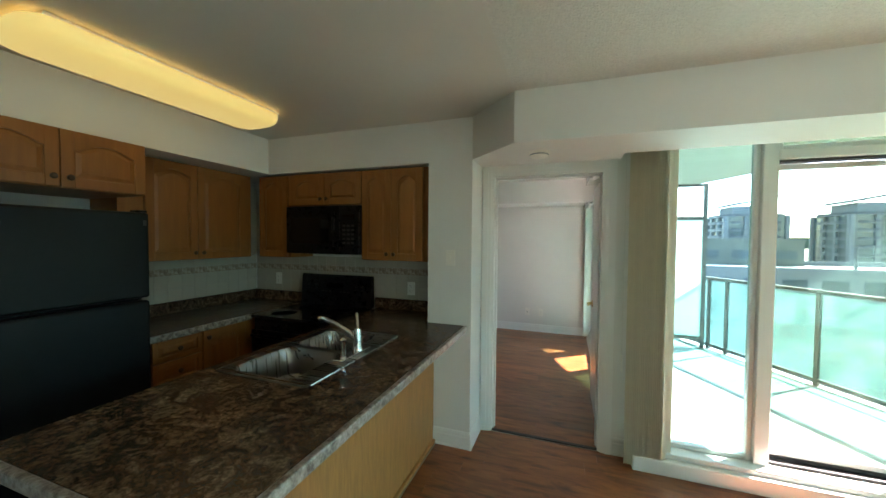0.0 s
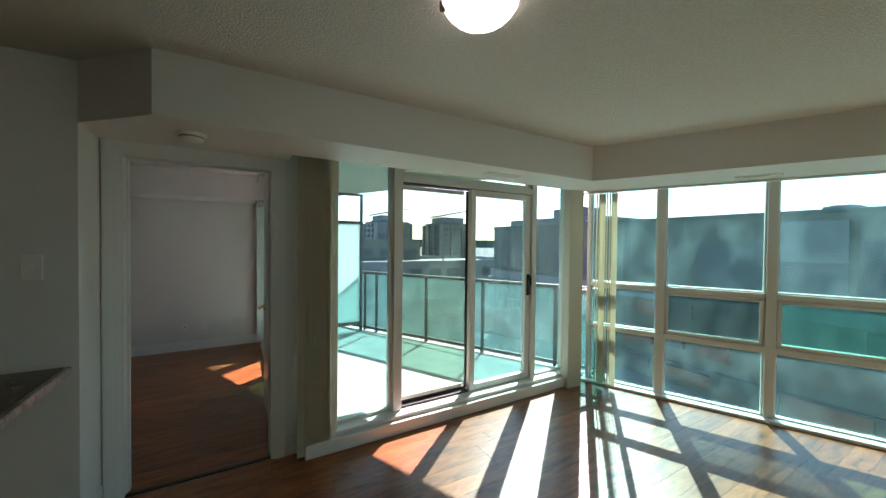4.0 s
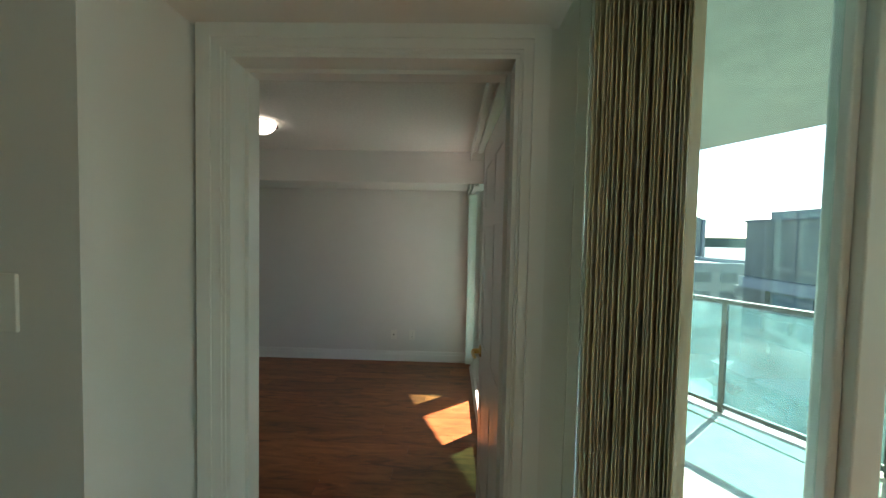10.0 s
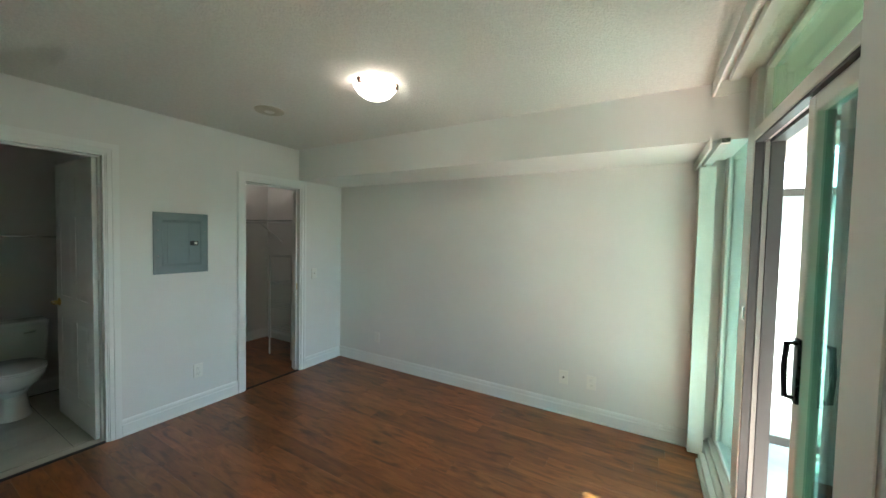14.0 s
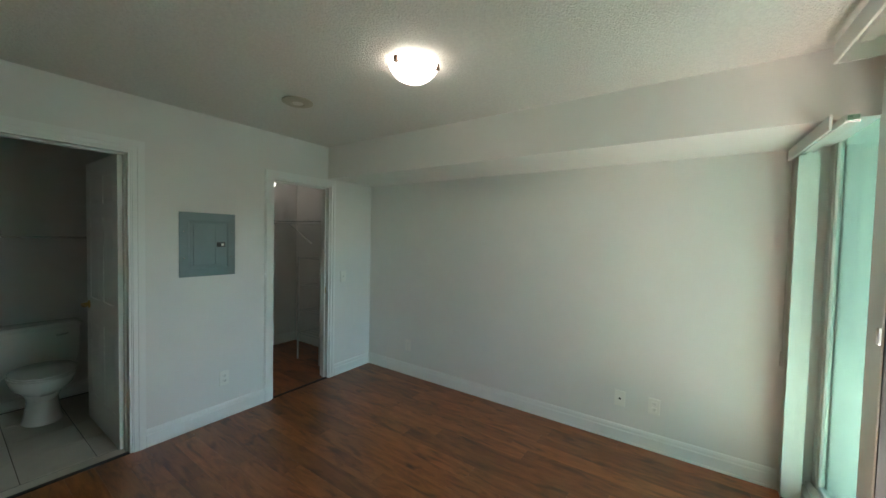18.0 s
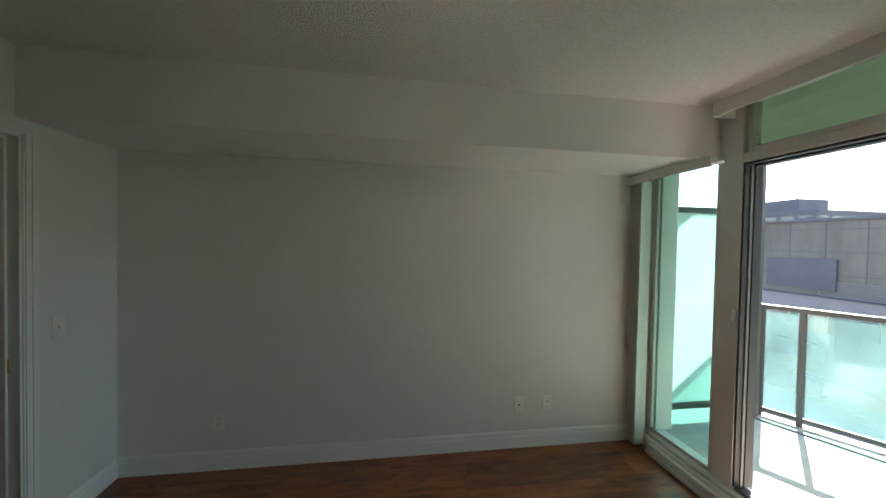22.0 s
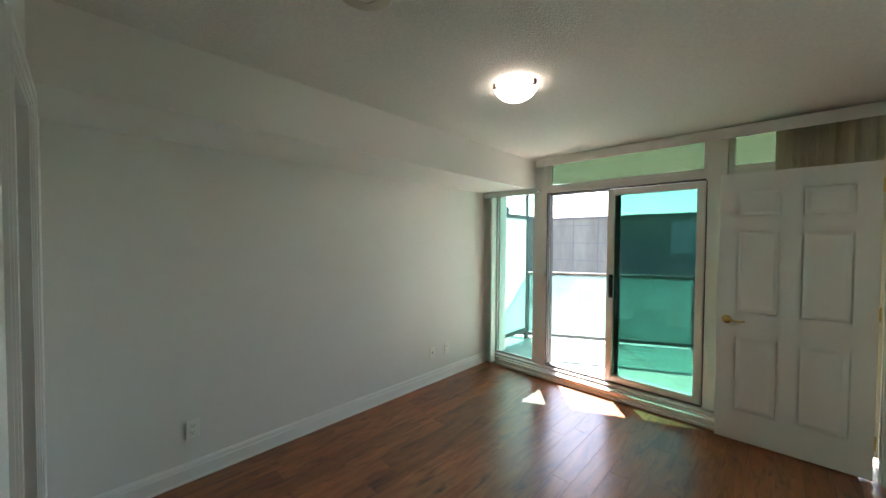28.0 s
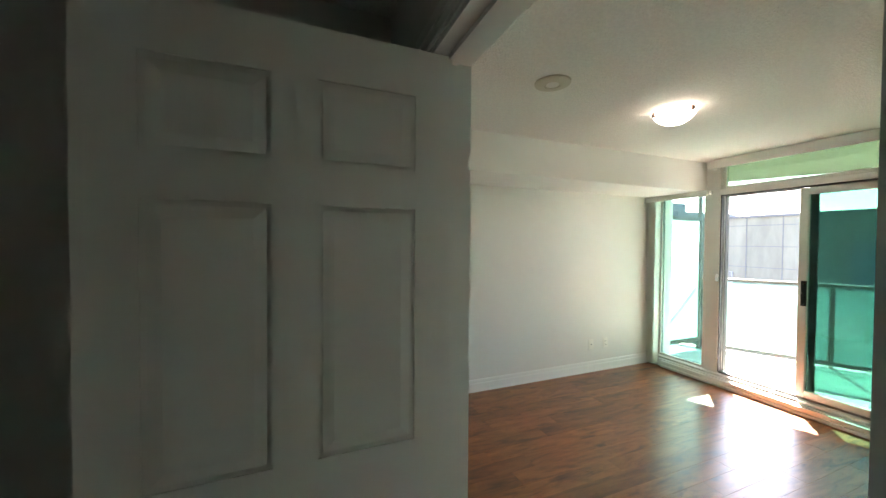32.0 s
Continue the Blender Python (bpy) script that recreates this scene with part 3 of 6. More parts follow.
# ---------------------------------------------------------------- balcony
# The railing stands further out than the street windows: u along it, v outward.
RSKEW, BZ = radians(27.9), -0.12
RAIL = Matrix(((math.sin(RSKEW), math.cos(RSKEW), 0, 2.63), (-math.cos(RSKEW), math.sin(RSKEW), 0, 6.37), (0, 0, 1, BZ), (0, 0, 0, 1)))
REND = RAIL @ Vector((3.85, 0, 0))
RN = RAIL @ Vector((-4.0, 0.08, 0))
RS = RAIL @ Vector((3.95, 0.08, 0))
bm = bmesh.new()
prism(bm, [(0.93, 3.0), (3.80, 3.0), (3.96, 2.86), (RS.x, 2.86), (RS.x, RS.y), (RN.x, RN.y), (0.93, RN.y)], BZ - 0.23, BZ)
structure("balcony_floor", bm, CONCRETE, "sunlit pale concrete balcony floor", "floor")
# Extended unseen past the divider, so the slab shades the narrow bedroom window.
bm = bmesh.new()
prism(bm, [(0.93, 3.0), (3.80, 3.0), fac(0.0, 0.12), fac(-9.0, 0.12), (0.40, 11.2), (0.40, 6.46), (0.93, 6.46)], 2.44, 2.62)
structure("balcony_soffit", bm, SOFFIT, "pale stippled underside of the balcony above", "ceiling")
rl = thing("balcony_railing", "grey metal balcony railing with green glass panels", "railing", at=(RAIL @ Vector((2, 0, 0))))
part("top_rail", boxes((-4.0, 3.88, -0.03, 0.03, 1.075, 1.12), r=0.006, m=RAIL), RAILMETAL, rl)
part("bottom_rail", boxes((-4.0, 3.88, -0.02, 0.02, 0.05, 0.085), r=0.004, m=RAIL), RAILMETAL, rl)
POSTS = (-4.0, -2.9, -1.9, -1.0, -0.29, 0.0, 1.12, 2.17, 3.26, 3.85)
for a, b in zip(POSTS, POSTS[1:]):
    part("post", boxes((a - 0.022, a + 0.022, -0.022, 0.022, 0.0, 1.075), r=0.004, m=RAIL), RAILMETAL, rl)
    part("glass_panel", boxes((a + 0.03, b - 0.03, -0.005, 0.005, 0.09, 1.065), m=RAIL), RAILGLASS, rl)
part("post", boxes((3.828, 3.872, -0.022, 0.022, 0.0, 1.075), r=0.004, m=RAIL), RAILMETAL, rl)
part("end_rail", boxes((3.88, REND.x - 0.03, REND.y - 0.03, REND.y + 0.03, BZ + 1.075, BZ + 1.12), r=0.004), RAILMETAL, rl)
part("end_rail", boxes((3.88, REND.x - 0.03, REND.y - 0.02, REND.y + 0.02, BZ + 0.05, BZ + 0.085), r=0.004), RAILMETAL, rl)
part("end_panel", boxes((3.90, REND.x - 0.04, REND.y - 0.005, REND.y + 0.005, BZ + 0.09, BZ + 1.065)), RAILGLASS, rl)
dv = thing("balcony_divider", "frosted white glass balcony divider in a grey frame", "divider", at=(1.5, 6.60, BZ))
part("frame", boxes((0.95, 1.0, 6.58, 6.62, BZ, 2.44), (2.375, 2.425, 6.58, 6.62, BZ, 2.44), (1.0, 2.375, 6.58, 6.62, 1.88, 1.935), (1.0, 2.375, 6.58, 6.62, 0.0, 0.06), (1.0, 2.375, 6.58, 6.62, 2.40, 2.44)), RAILMETAL, dv)
part("panel", boxes((1.0, 2.375, 6.595, 6.605, 0.06, 1.88)), FROST, dv)
# Added chair form, standing in for the round shape and shadow on the frosted glass
ns = thing("round_stand_in", "chair form standing in for the round shape behind the frosted divider", "chair", at=(1.45, 7.1, BZ))
part("seat", lathe(bmesh.new(), [(0.30, 0.38), (0.33, 0.40), (0.33, 0.45), (0.29, 0.47), (0.001, 0.475)], 28, Matrix.Translation((1.42, 7.02, BZ))), CLADSEAT, ns, smooth=True)
bm = bmesh.new()
n = 24
for inner, outer in ((0.30, 0.34),):
    rings = []
    for k in range(n + 1):
        a = math.pi * k / n
        h = 0.47 + 0.42 * math.sin(a) ** 0.7
        c, d = math.cos(a), math.sin(a)
        rings.append([bm.verts.new((1.42 + q * c, 7.02 + q * d, BZ + z)) for q, z in ((inner, 0.47), (outer, 0.47), (outer + 0.03, h), (inner + 0.03, h))])
    for p, q in zip(rings, rings[1:]):
        for k in range(4):
            bm.faces.new((p[k], p[(k + 1) % 4], q[(k + 1) % 4], q[k]))
    bm.faces.new(rings[0])
    bm.faces.new(rings[-1][::-1])
part("backrest", bm, CLADSEAT, ns, smooth=True)
for dx in (-0.2, 0.2):
    for dy in (-0.2, 0.2):
        part("leg", rod(bmesh.new(), (1.42 + dx, 7.02 + dy, BZ), (1.42 + dx * 0.9, 7.02 + dy * 0.9, BZ + 0.39), 0.018), RAILMETAL, ns)


# ---------------------------------------------------------------- kitchen


def arch_door(parent, m, w, h, knob="", arch=True, name="door"):
    """A cupboard door in its own plane (x across, y out, z up) with a raised, arched centre panel and a knob."""
    st = 0.055 if h > 0.2 else 0.03
    tk = 0.011
    d = part(name, boxes((0, w, -0.012, 0, 0, h), r=0.002, m=m), OAK, parent)
    part("stile", boxes((0, st, 0, tk, 0, h), r=0.003, m=m), OAK, d)
    part("stile", boxes((w - st, w, 0, tk, 0, h), r=0.003, m=m), OAK, d)
    part("rail", boxes((st, w - st, 0, tk, 0, st), r=0.003, m=m), OAK, d)
    n = 12
    rise = min(0.045, h * 0.16) if arch else 0.0
    low = []
    for k in range(n + 1):
        s = k / n
        low.append((st + (w - 2 * st) * s, h - st - rise + rise * math.sin(math.pi * s) ** 1.2))
    out = low + [(w - st, h), (st, h)]
    bm = bmesh.new()
    fr = [bm.verts.new(m @ Vector((x, tk, z))) for x, z in out]
    bk = [bm.verts.new(m @ Vector((x, 0.0, z))) for x, z in out]
    bm.faces.new(fr)
    for k in range(len(out)):
        bm.faces.new((fr[k], bk[k], bk[(k + 1) % len(out)], fr[(k + 1) % len(out)]))
    part("top_rail", bm, OAK, d)
    # raised centre
    g = 0.008
    inner = [(st + g, st + g), (w - st - g, st + g)]
    for k in range(n, -1, -1):
        s = k / n
        inner.append((st + g + (w - 2 * st - 2 * g) * s, h - st - rise - g + rise * math.sin(math.pi * s) ** 1.2))
    cx, cz = w / 2, h / 2
    bm = bmesh.new()
    a = [bm.verts.new(m @ Vector((x, 0.001, z))) for x, z in inner]
    b = [bm.verts.new(m @ Vector((cx + (x - cx) * (1 - 0.06 / w), 0.009, cz + (z - cz) * (1 - 0.06 / h)))) for x, z in inner]
    for k in range(len(inner)):
        bm.faces.new((a[k], b[k], b[(k + 1) % len(inner)], a[(k + 1) % len(inner)]))
    bm.faces.new(b)
    part("centre_panel", bm, OAK, d)
    if knob:
        kx = {"l": 0.03, "r": w - 0.03, "c": w / 2}[knob[0]]
        kz = {"b": 0.05, "t": h - 0.05, "m": h / 2}[knob[1]]
        bm = bmesh.new()
        lathe(bm, [(0.006, 0.0), (0.006, 0.010), (0.015, 0.016), (0.016, 0.022), (0.010, 0.027)], 14, m @ Matrix.Translation((kx, tk, kz)) @ Matrix.Rotation(radians(-90), 4, "X"))
        k = part("knob", bm, BRONZE, d, "dark bronze knob", smooth=True)
    return d


def cupboard(label, m, w, d, z0, z1, doors, cat="cabinet"):
    """A cupboard against a wall; m puts x along the wall, y out of it from its front face, at floor level. doors: (x, width, z, height, knob, arched)."""
    c = thing("cabinet", label, cat, group="oak kitchen cupboards", at=m.translation)
    part("body", boxes((0.001, w - 0.001, -d, -0.014, z0, z1), r=0.002, m=m), OAK, c)
    for x, dw, z, dh, knob, arched in doors:
        arch_door(c, m @ Matrix.Translation((x, 0, z)), dw, dh, knob, arched, "drawer" if not arched else "door")
    return c


NF = lambda x: Matrix.Translation((x, 2.625, 0)) @ Matrix.Rotation(pi, 4, "Z")           # fronts that look south; x runs west


pi = math.pi
U0, U1 = 1.37, 2.11
# North wall, from the wall end westwards
cupboard("oak wall cupboard with two arched doors beside the microwave", NF(-0.615), 0.595, 0.30, U0, U1, [(0.05, 0.27, U0 + 0.004, U1 - U0 - 0.01, "rb", True), (0.323, 0.268, U0 + 0.004, U1 - U0 - 0.01, "lb", True)])
cupboard("low oak wall cupboard with two small arched doors above the microwave", NF(-1.213), 0.74, 0.30, 1.83, U1, [(0.004, 0.362, 1.834, U1 - 1.84, "rb", True), (0.37, 0.366, 1.834, U1 - 1.84, "lb", True)])
cupboard("oak corner wall cupboard with one arched door", NF(-1.956), 0.38, 0.30, U0, U1, [(0.03, 0.32, U0 + 0.004, U1 - U0 - 0.01, "", True)])
# West wall, fronts look east; x runs south to north after the turn
WE = lambda x, y: Matrix.Translation((x, y, 0)) @ Matrix(((0, 1, 0, 0), (1, 0, 0, 0), (0, 0, 1, 0), (0, 0, 0, 1)))
cupboard("oak wall cupboard with two arched doors over the counter", WE(-2.375, 1.565), 1.03, 0.31, U0, U1, [(0.15, 0.365, U0 + 0.004, U1 - U0 - 0.01, "rb", True), (0.52, 0.43, U0 + 0.004, U1 - U0 - 0.01, "lb", True)])
cupboard("deep oak wall cupboard with two low arched doors above the fridge", WE(-2.09, 0.60), 0.96, 0.59, 1.80, U1, [(0.19, 0.375, 1.804, 0.30, "rb", True), (0.57, 0.385, 1.804, 0.30, "lb", True)])
# Base cupboards on the west wall
cupboard("oak base cabinet with drawers beside the fridge", WE(-2.085, 1.57), 0.33, 0.58, 0.10, 0.873, [(0.005, 0.32, 0.73, 0.135, "cm", False), (0.005, 0.32, 0.57, 0.15, "cm", False), (0.005, 0.32, 0.11, 0.45, "cm", False)])
cupboard("oak base cabinet with an arched door by the stove", WE(-2.085, 1.902), 0.55, 0.58, 0.10, 0.873, [(0.005, 0.35, 0.11, 0.755, "lt", True)])
# Base cupboards right of the stove and under the sink (fronts look into the kitchen)
cupboard("oak base cabinet beside the stove", NF(-0.615), 0.635, 0.29, 0.0, 0.873, [])
c = thing("cabinet", "oak peninsula cabinet with a plain back panel to the living room", "cabinet", group="oak kitchen cupboards", at=(-0.9, 1.5, 0))
part("body", boxes((-1.19, -0.565, 0.72, 1.28, 0.09, 0.873), (-1.19, -0.565, 1.28, 2.18, 0.09, 0.70), (-1.19, -1.172, 1.28, 2.18, 0.70, 0.873), (-0.60, -0.565, 1.28, 2.18, 0.70, 0.873), (-1.19, -0.565, 2.18, 2.62, 0.09, 0.873), (-1.14, -0.565, 0.74, 2.62, 0, 0.09)), OAK, c)
part("back_panel", boxes((-0.562, -0.545, 0.70, 2.578, 0.0, 0.873), r=0.002), OAKPANEL, c, "plain oak veneer panel")
part("shoe_moulding", boxes((-0.545, -0.525, 0.70, 2.578, 0.0, 0.03), r=0.006), OAKPANEL, c)

# Countertops
def slab(bm, outline, z0, z1):
    prism(bm, outline, z0, z1)


ct = thing("countertop", "mottled brown laminate peninsula countertop with a sink cut-out", "countertop", at=(-0.8, 1.6, 0.875))
SX0, SX1, SY0, SY1 = -1.13, -0.665, 1.33, 2.13
part("top", boxes((-1.24, SX0, 0.62, 2.925, 0.877, 0.915), (SX1, -0.312, 0.62, 2.575, 0.877, 0.915), (SX0, SX1, 0.62, SY0, 0.877, 0.915), (SX0, SX1, SY1, 2.925, 0.877, 0.915), (SX1, -0.605, 2.575, 2.925, 0.877, 0.915)), COUNTER, ct)
part("edge_band", boxes((-0.312, -0.285, 0.60, 2.575, 0.874, 0.9155), (-1.24, -0.312, 0.594, 0.62, 0.874, 0.9155), r=0.006), COUNTEREDGE, ct, "paler mottled front edge")
part("upstand", boxes((-1.255, -0.605, 2.905, 2.928, 0.9155, 1.012), (-0.628, -0.606, 2.60, 2.905, 0.9155, 1.012), r=0.004), COUNTER, ct)
ct2 = thing("countertop", "mottled brown laminate countertop along the kitchen wall", "countertop", at=(-2.4, 2.2, 0.875))
part("top", boxes((-2.688, -2.07, 1.45, 2.928, 0.877, 0.915)), COUNTER, ct2)
part("edge_band", boxes((-2.07, -2.045, 1.45, 2.30, 0.874, 0.9155), r=0.006), COUNTEREDGE, ct2)
part("upstand", boxes((-2.688, -2.666, 1.45, 2.906, 0.9155, 1.012), (-2.688, -2.04, 2.906, 2.928, 0.9155, 1.012), r=0.004), COUNTER, ct2)

# Sink: a rim and two bowls with rounded corners
sk = thing("kitchen_sink", "double-bowl stainless steel sink set in the countertop", "sink", at=(-0.9, 1.73, 0.915))


def rounded(x0, x1, y0, y1, r, n=6):
    pts = []
    for cx, cy, a0 in ((x1 - r, y1 - r, 0), (x0 + r, y1 - r, 90), (x0 + r, y0 + r, 180), (x1 - r, y0 + r, 270)):
        for k in range(n + 1):
            a = radians(a0 + 90 * k / n)
            pts.append((cx + r * math.cos(a), cy + r * math.sin(a)))
    return pts


def bowl(bm, x0, x1, y0, y1, z, depth):
    rings = [[bm.verts.new((x, y, zz)) for x, y in rounded(x0 + g, x1 - g, y0 + g, y1 - g, r)] for g, zz, r in
             ((-0.012, z + 0.003, 0.075), (0.0, z + 0.001, 0.07), (0.006, z - 0.012, 0.07), (0.018, z - depth * 0.85, 0.07), (0.05, z - depth, 0.06))]
    n = len(rings[0])
    for a, b in zip(rings, rings[1:]):
        for k in range(n):
            bm.faces.new((a[k], a[(k + 1) % n], b[(k + 1) % n], b[k]))
    bm.faces.new(rings[-1])


bm = bmesh.new()
out = rounded(-1.175, -0.625, 1.30, 2.16, 0.04)
lo = [bm.verts.new((x, y, 0.9165)) for x, y in out]
hi = [bm.verts.new((x * 0.994 + -0.9 * 0.006, y * 0.994 + 1.73 * 0.006, 0.9215)) for x, y in out]
for k in range(len(out)):
    bm.faces.new((lo[k], lo[(k + 1) % len(out)], hi[(k + 1) % len(out)], hi[k]))
part("rim", bm, STEEL, sk, smooth=True)
part("rim_deck", boxes((-1.17, -1.12, 1.305, 2.155, 0.9165, 0.9205), (-0.745, -0.63, 1.305, 2.155, 0.9165, 0.9205), (-1.12, -0.745, 1.305, 1.335, 0.9165, 0.9205), (-1.12, -0.745, 1.725, 1.755, 0.9165, 0.9205), (-1.12, -0.745, 2.12, 2.155, 0.9165, 0.9205)), STEEL, sk)
for y0, y1 in ((1.335, 1.725), (1.755, 2.12)):
    bm = bmesh.new()
    bowl(bm, -1.12, -0.745, y0, y1, 0.9175, 0.17)
    b = part("bowl", bm, STEEL, sk, smooth=True)
    bm = bmesh.new()
    lathe(bm, [(0.04, 0.0), (0.042, 0.004), (0.03, 0.005), (0.02, 0.002)], 18, Matrix.Translation((-0.93, (y0 + y1) / 2, 0.7485)))
    part("drain", bm, CHROME, b, smooth=True)
fc = thing("faucet", "low chrome kitchen faucet with a lever on the sink deck", "faucet", at=(-0.69, 1.73, 0.92))
part("deck_plate", boxes((-0.725, -0.665, 1.60, 1.86, 0.9205, 0.930), r=0.004), CHROME, fc)
bm = bmesh.new()
lathe(bm, [(0.030, 0.0), (0.027, 0.01), (0.023, 0.05), (0.022, 0.10), (0.018, 0.118), (0.006, 0.124)], 20, Matrix.Translation((-0.695, 1.78, 0.930)))
part("body", bm, CHROME, fc, smooth=True)
bm = bmesh.new()
tube(bm, [(-0.70, 1.775, 0.99), (-0.74, 1.765, 1.03), (-0.82, 1.745, 1.075), (-0.885, 1.73, 1.10), (-0.91, 1.725, 1.098)], 0.012)
part("spout", bm, CHROME, fc, smooth=True)
bm = bmesh.new()
tube(bm, [(-0.695, 1.78, 1.045), (-0.71, 1.80, 1.075), (-0.735, 1.83, 1.12)], 0.009)
part("lever", bm, CHROME, fc, smooth=True)
bm = bmesh.new()
lathe(bm, [(0.024, 0.0), (0.022, 0.012), (0.014, 0.02), (0.013, 0.07), (0.019, 0.085), (0.019, 0.105), (0.008, 0.115)], 16, Matrix.Translation((-0.69, 1.64, 0.9205)))
part("sprayer", bm, CHROME, tagged(thing("spray_head", "chrome pull-out sprayer standing beside the faucet", "sprayer", at=(-0.69, 1.64, 0.92))), smooth=True)

# Refrigerator
fr = thing("refrigerator", "black top-freezer refrigerator standing under the cupboard", "refrigerator", at=(-2.25, 1.05, 0))
part("body", boxes((-2.66, -1.90, 0.67, 1.425, 0.02, 1.675), r=0.008), BLACKTEX, fr)
part("freezer_door", boxes((-1.897, -1.83, 0.668, 1.427, 1.205, 1.682), r=0.014), BLACKTEX, fr)
part("fridge_door", boxes((-1.897, -1.83, 0.668, 1.427, 0.10, 1.190), r=0.014), BLACKTEX, fr)
part("grille", boxes((-1.895, -1.86, 0.68, 1.415, 0.02, 0.092)), BLACK, fr)
for z0, z1 in ((1.23, 1.60), (0.72, 1.16)):
    bm = bmesh.new()
    tube(bm, [(-1.83, 0.72, z0), (-1.79, 0.72, z0 + 0.02), (-1.785, 0.72, (z0 + z1) / 2), (-1.79, 0.72, z1 - 0.02), (-1.83, 0.72, z1)], 0.012)
    part("handle", bm, BLACK, fr, smooth=True)
part("hinge_cap", boxes((-1.90, -1.835, 1.37, 1.42, 1.6825, 1.695), r=0.004), BLACK, fr)
part("badge", boxes((-1.8295, -1.827, 1.395, 1.41, 1.61, 1.64)), PRINT, fr)

# Stove
st = thing("stove", "black freestanding electric stove with a control panel", "stove", at=(-1.645, 2.6, 0))
part("body", boxes((-2.028, -1.262, 2.30, 2.90, 0.03, 0.895), r=0.006), BLACK, st)
part("cooktop", boxes((-2.034, -1.256, 2.27, 2.87, 0.897, 0.918), r=0.006), DARKGLASS, st)
part("oven_door", boxes((-2.02, -1.27, 2.262, 2.298, 0.22, 0.80), r=0.006), BLACK, st)
part("drawer", boxes((-2.02, -1.27, 2.264, 2.298, 0.04, 0.21), r=0.006), BLACK, st)
bm = bmesh.new()
tube(bm, [(-1.99, 2.262, 0.76), (-1.98, 2.23, 0.765), (-1.31, 2.23, 0.765), (-1.30, 2.262, 0.76)], 0.012)
part("handle", bm, BLACK, st, smooth=True)
bm = bmesh.new()
prism(bm, [(2.84, 0.918), (2.905, 0.918), (2.905, 1.20), (2.875, 1.205), (2.86, 1.19)], -2.028, -1.262, Matrix(((0, 0, 1, 0), (1, 0, 0, 0), (0, 1, 0, 0), (0, 0, 0, 1))))
bp = part("backguard", bm, BLACK, st)
for k, x in enumerate((-1.93, -1.86, -1.42, -1.35)):
    bm = bmesh.new()
    lathe(bm, [(0.024, 0.0), (0.024, 0.008), (0.017, 0.012), (0.016, 0.028), (0.010, 0.030)], 16, Matrix.Translation((x, 2.852, 1.09)) @ Matrix.Rotation(radians(86), 4, "X"))
    part("knob", bm, BLACKTEX, bp, smooth=True)
part("display", boxes((-1.74, -1.56, 2.845, 2.852, 1.08, 1.13)), DARKGLASS, bp)
for k, x in enumerate((-1.79, -1.75, -1.71, -1.59, -1.55, -1.51)):
    part("legend", boxes((x, x + 0.022, 2.846, 2.849, 1.045, 1.053)), PRINT, bp)
for x, y, r in ((-1.83, 2.42, 0.10), (-1.46, 2.42, 0.075), (-1.83, 2.70, 0.075), (-1.46, 2.70, 0.10)):
    bm = bmesh.new()
    lathe(bm, [(r, 0.0), (r, 0.001), (r - 0.004, 0.0012), (r - 0.004, 0.0)], 28, Matrix.Translation((x, y, 0.9182)))
    part("burner_ring", bm, BLACKTEX, st)

# Microwave
mw = thing("microwave", "black over-the-range microwave under the cupboard", "microwave", at=(-1.585, 2.75, 1.41))
part("body", boxes((-1.955, -1.212, 2.60, 2.925, 1.412, 1.822), r=0.004), BLACK, mw)
dr = part("door", boxes((-1.953, -1.40, 2.572, 2.598, 1.415, 1.82), r=0.006), BLACK, mw)
part("window", boxes((-1.90, -1.50, 2.569, 2.5725, 1.50, 1.72)), DARKGLASS, dr)
bm = bmesh.new()
tube(bm, [(-1.435, 2.572, 1.47), (-1.435, 2.545, 1.48), (-1.435, 2.54, 1.62), (-1.435, 2.545, 1.745), (-1.435, 2.572, 1.755)], 0.010)
part("handle", bm, BLACK, dr, smooth=True)
kp = part("keypad", boxes((-1.397, -1.214, 2.574, 2.598, 1.415, 1.82), r=0.006), BLACK, mw)
part("display", boxes((-1.37, -1.25, 2.571, 2.5745, 1.70, 1.745)), DARKGLASS, kp)
for i in range(3):
    for j in range(5):
        part("button", boxes((-1.365 + i * 0.042, -1.338 + i * 0.042, 2.5715, 2.5745, 1.50 + j * 0.036, 1.517 + j * 0.036)), PRINT, kp)
part("vent_grille", boxes((-1.94, -1.23, 2.585, 2.60, 1.790, 1.80), (-1.94, -1.23, 2.585, 2.60, 1.806, 1.816)), BLACKTEX, mw)

# Fluorescent ceiling fixture: a rounded wrap-around diffuser
fl = thing("ceiling_light", "long yellow-lit wraparound fluorescent kitchen ceiling fixture", "ceiling light", at=(-1.70, 1.47, CEIL))
part("base", boxes((-1.86, -1.54, 0.90, 2.04, 2.405, 2.428), r=0.004), PLASTIC, fl)
bm = bmesh.new()
rings = []
for y, s in ((0.85, 0.45), (0.862, 0.72), (0.895, 0.93), (0.95, 1.0), (2.0, 1.0), (2.055, 0.93), (2.088, 0.72), (2.10, 0.45)):
    rings.append([bm.verts.new((-1.70 + 0.185 * s * math.cos(a) * abs(math.cos(a)) ** -0.45 if abs(math.cos(a)) > 1e-3 else -1.70, y, 2.405 - 0.085 * s * abs(math.sin(a)) ** 0.6)) for a in [pi * k / 14 for k in range(15)]])
for a, b in zip(rings, rings[1:]):
    for k in range(14):
        bm.faces.new((a[k], a[k + 1], b[k + 1], b[k]))
bm.faces.new(rings[0])
bm.faces.new(rings[-1])
part("diffuser", bm, TUBE, fl, "glowing yellow acrylic diffuser", smooth=True)

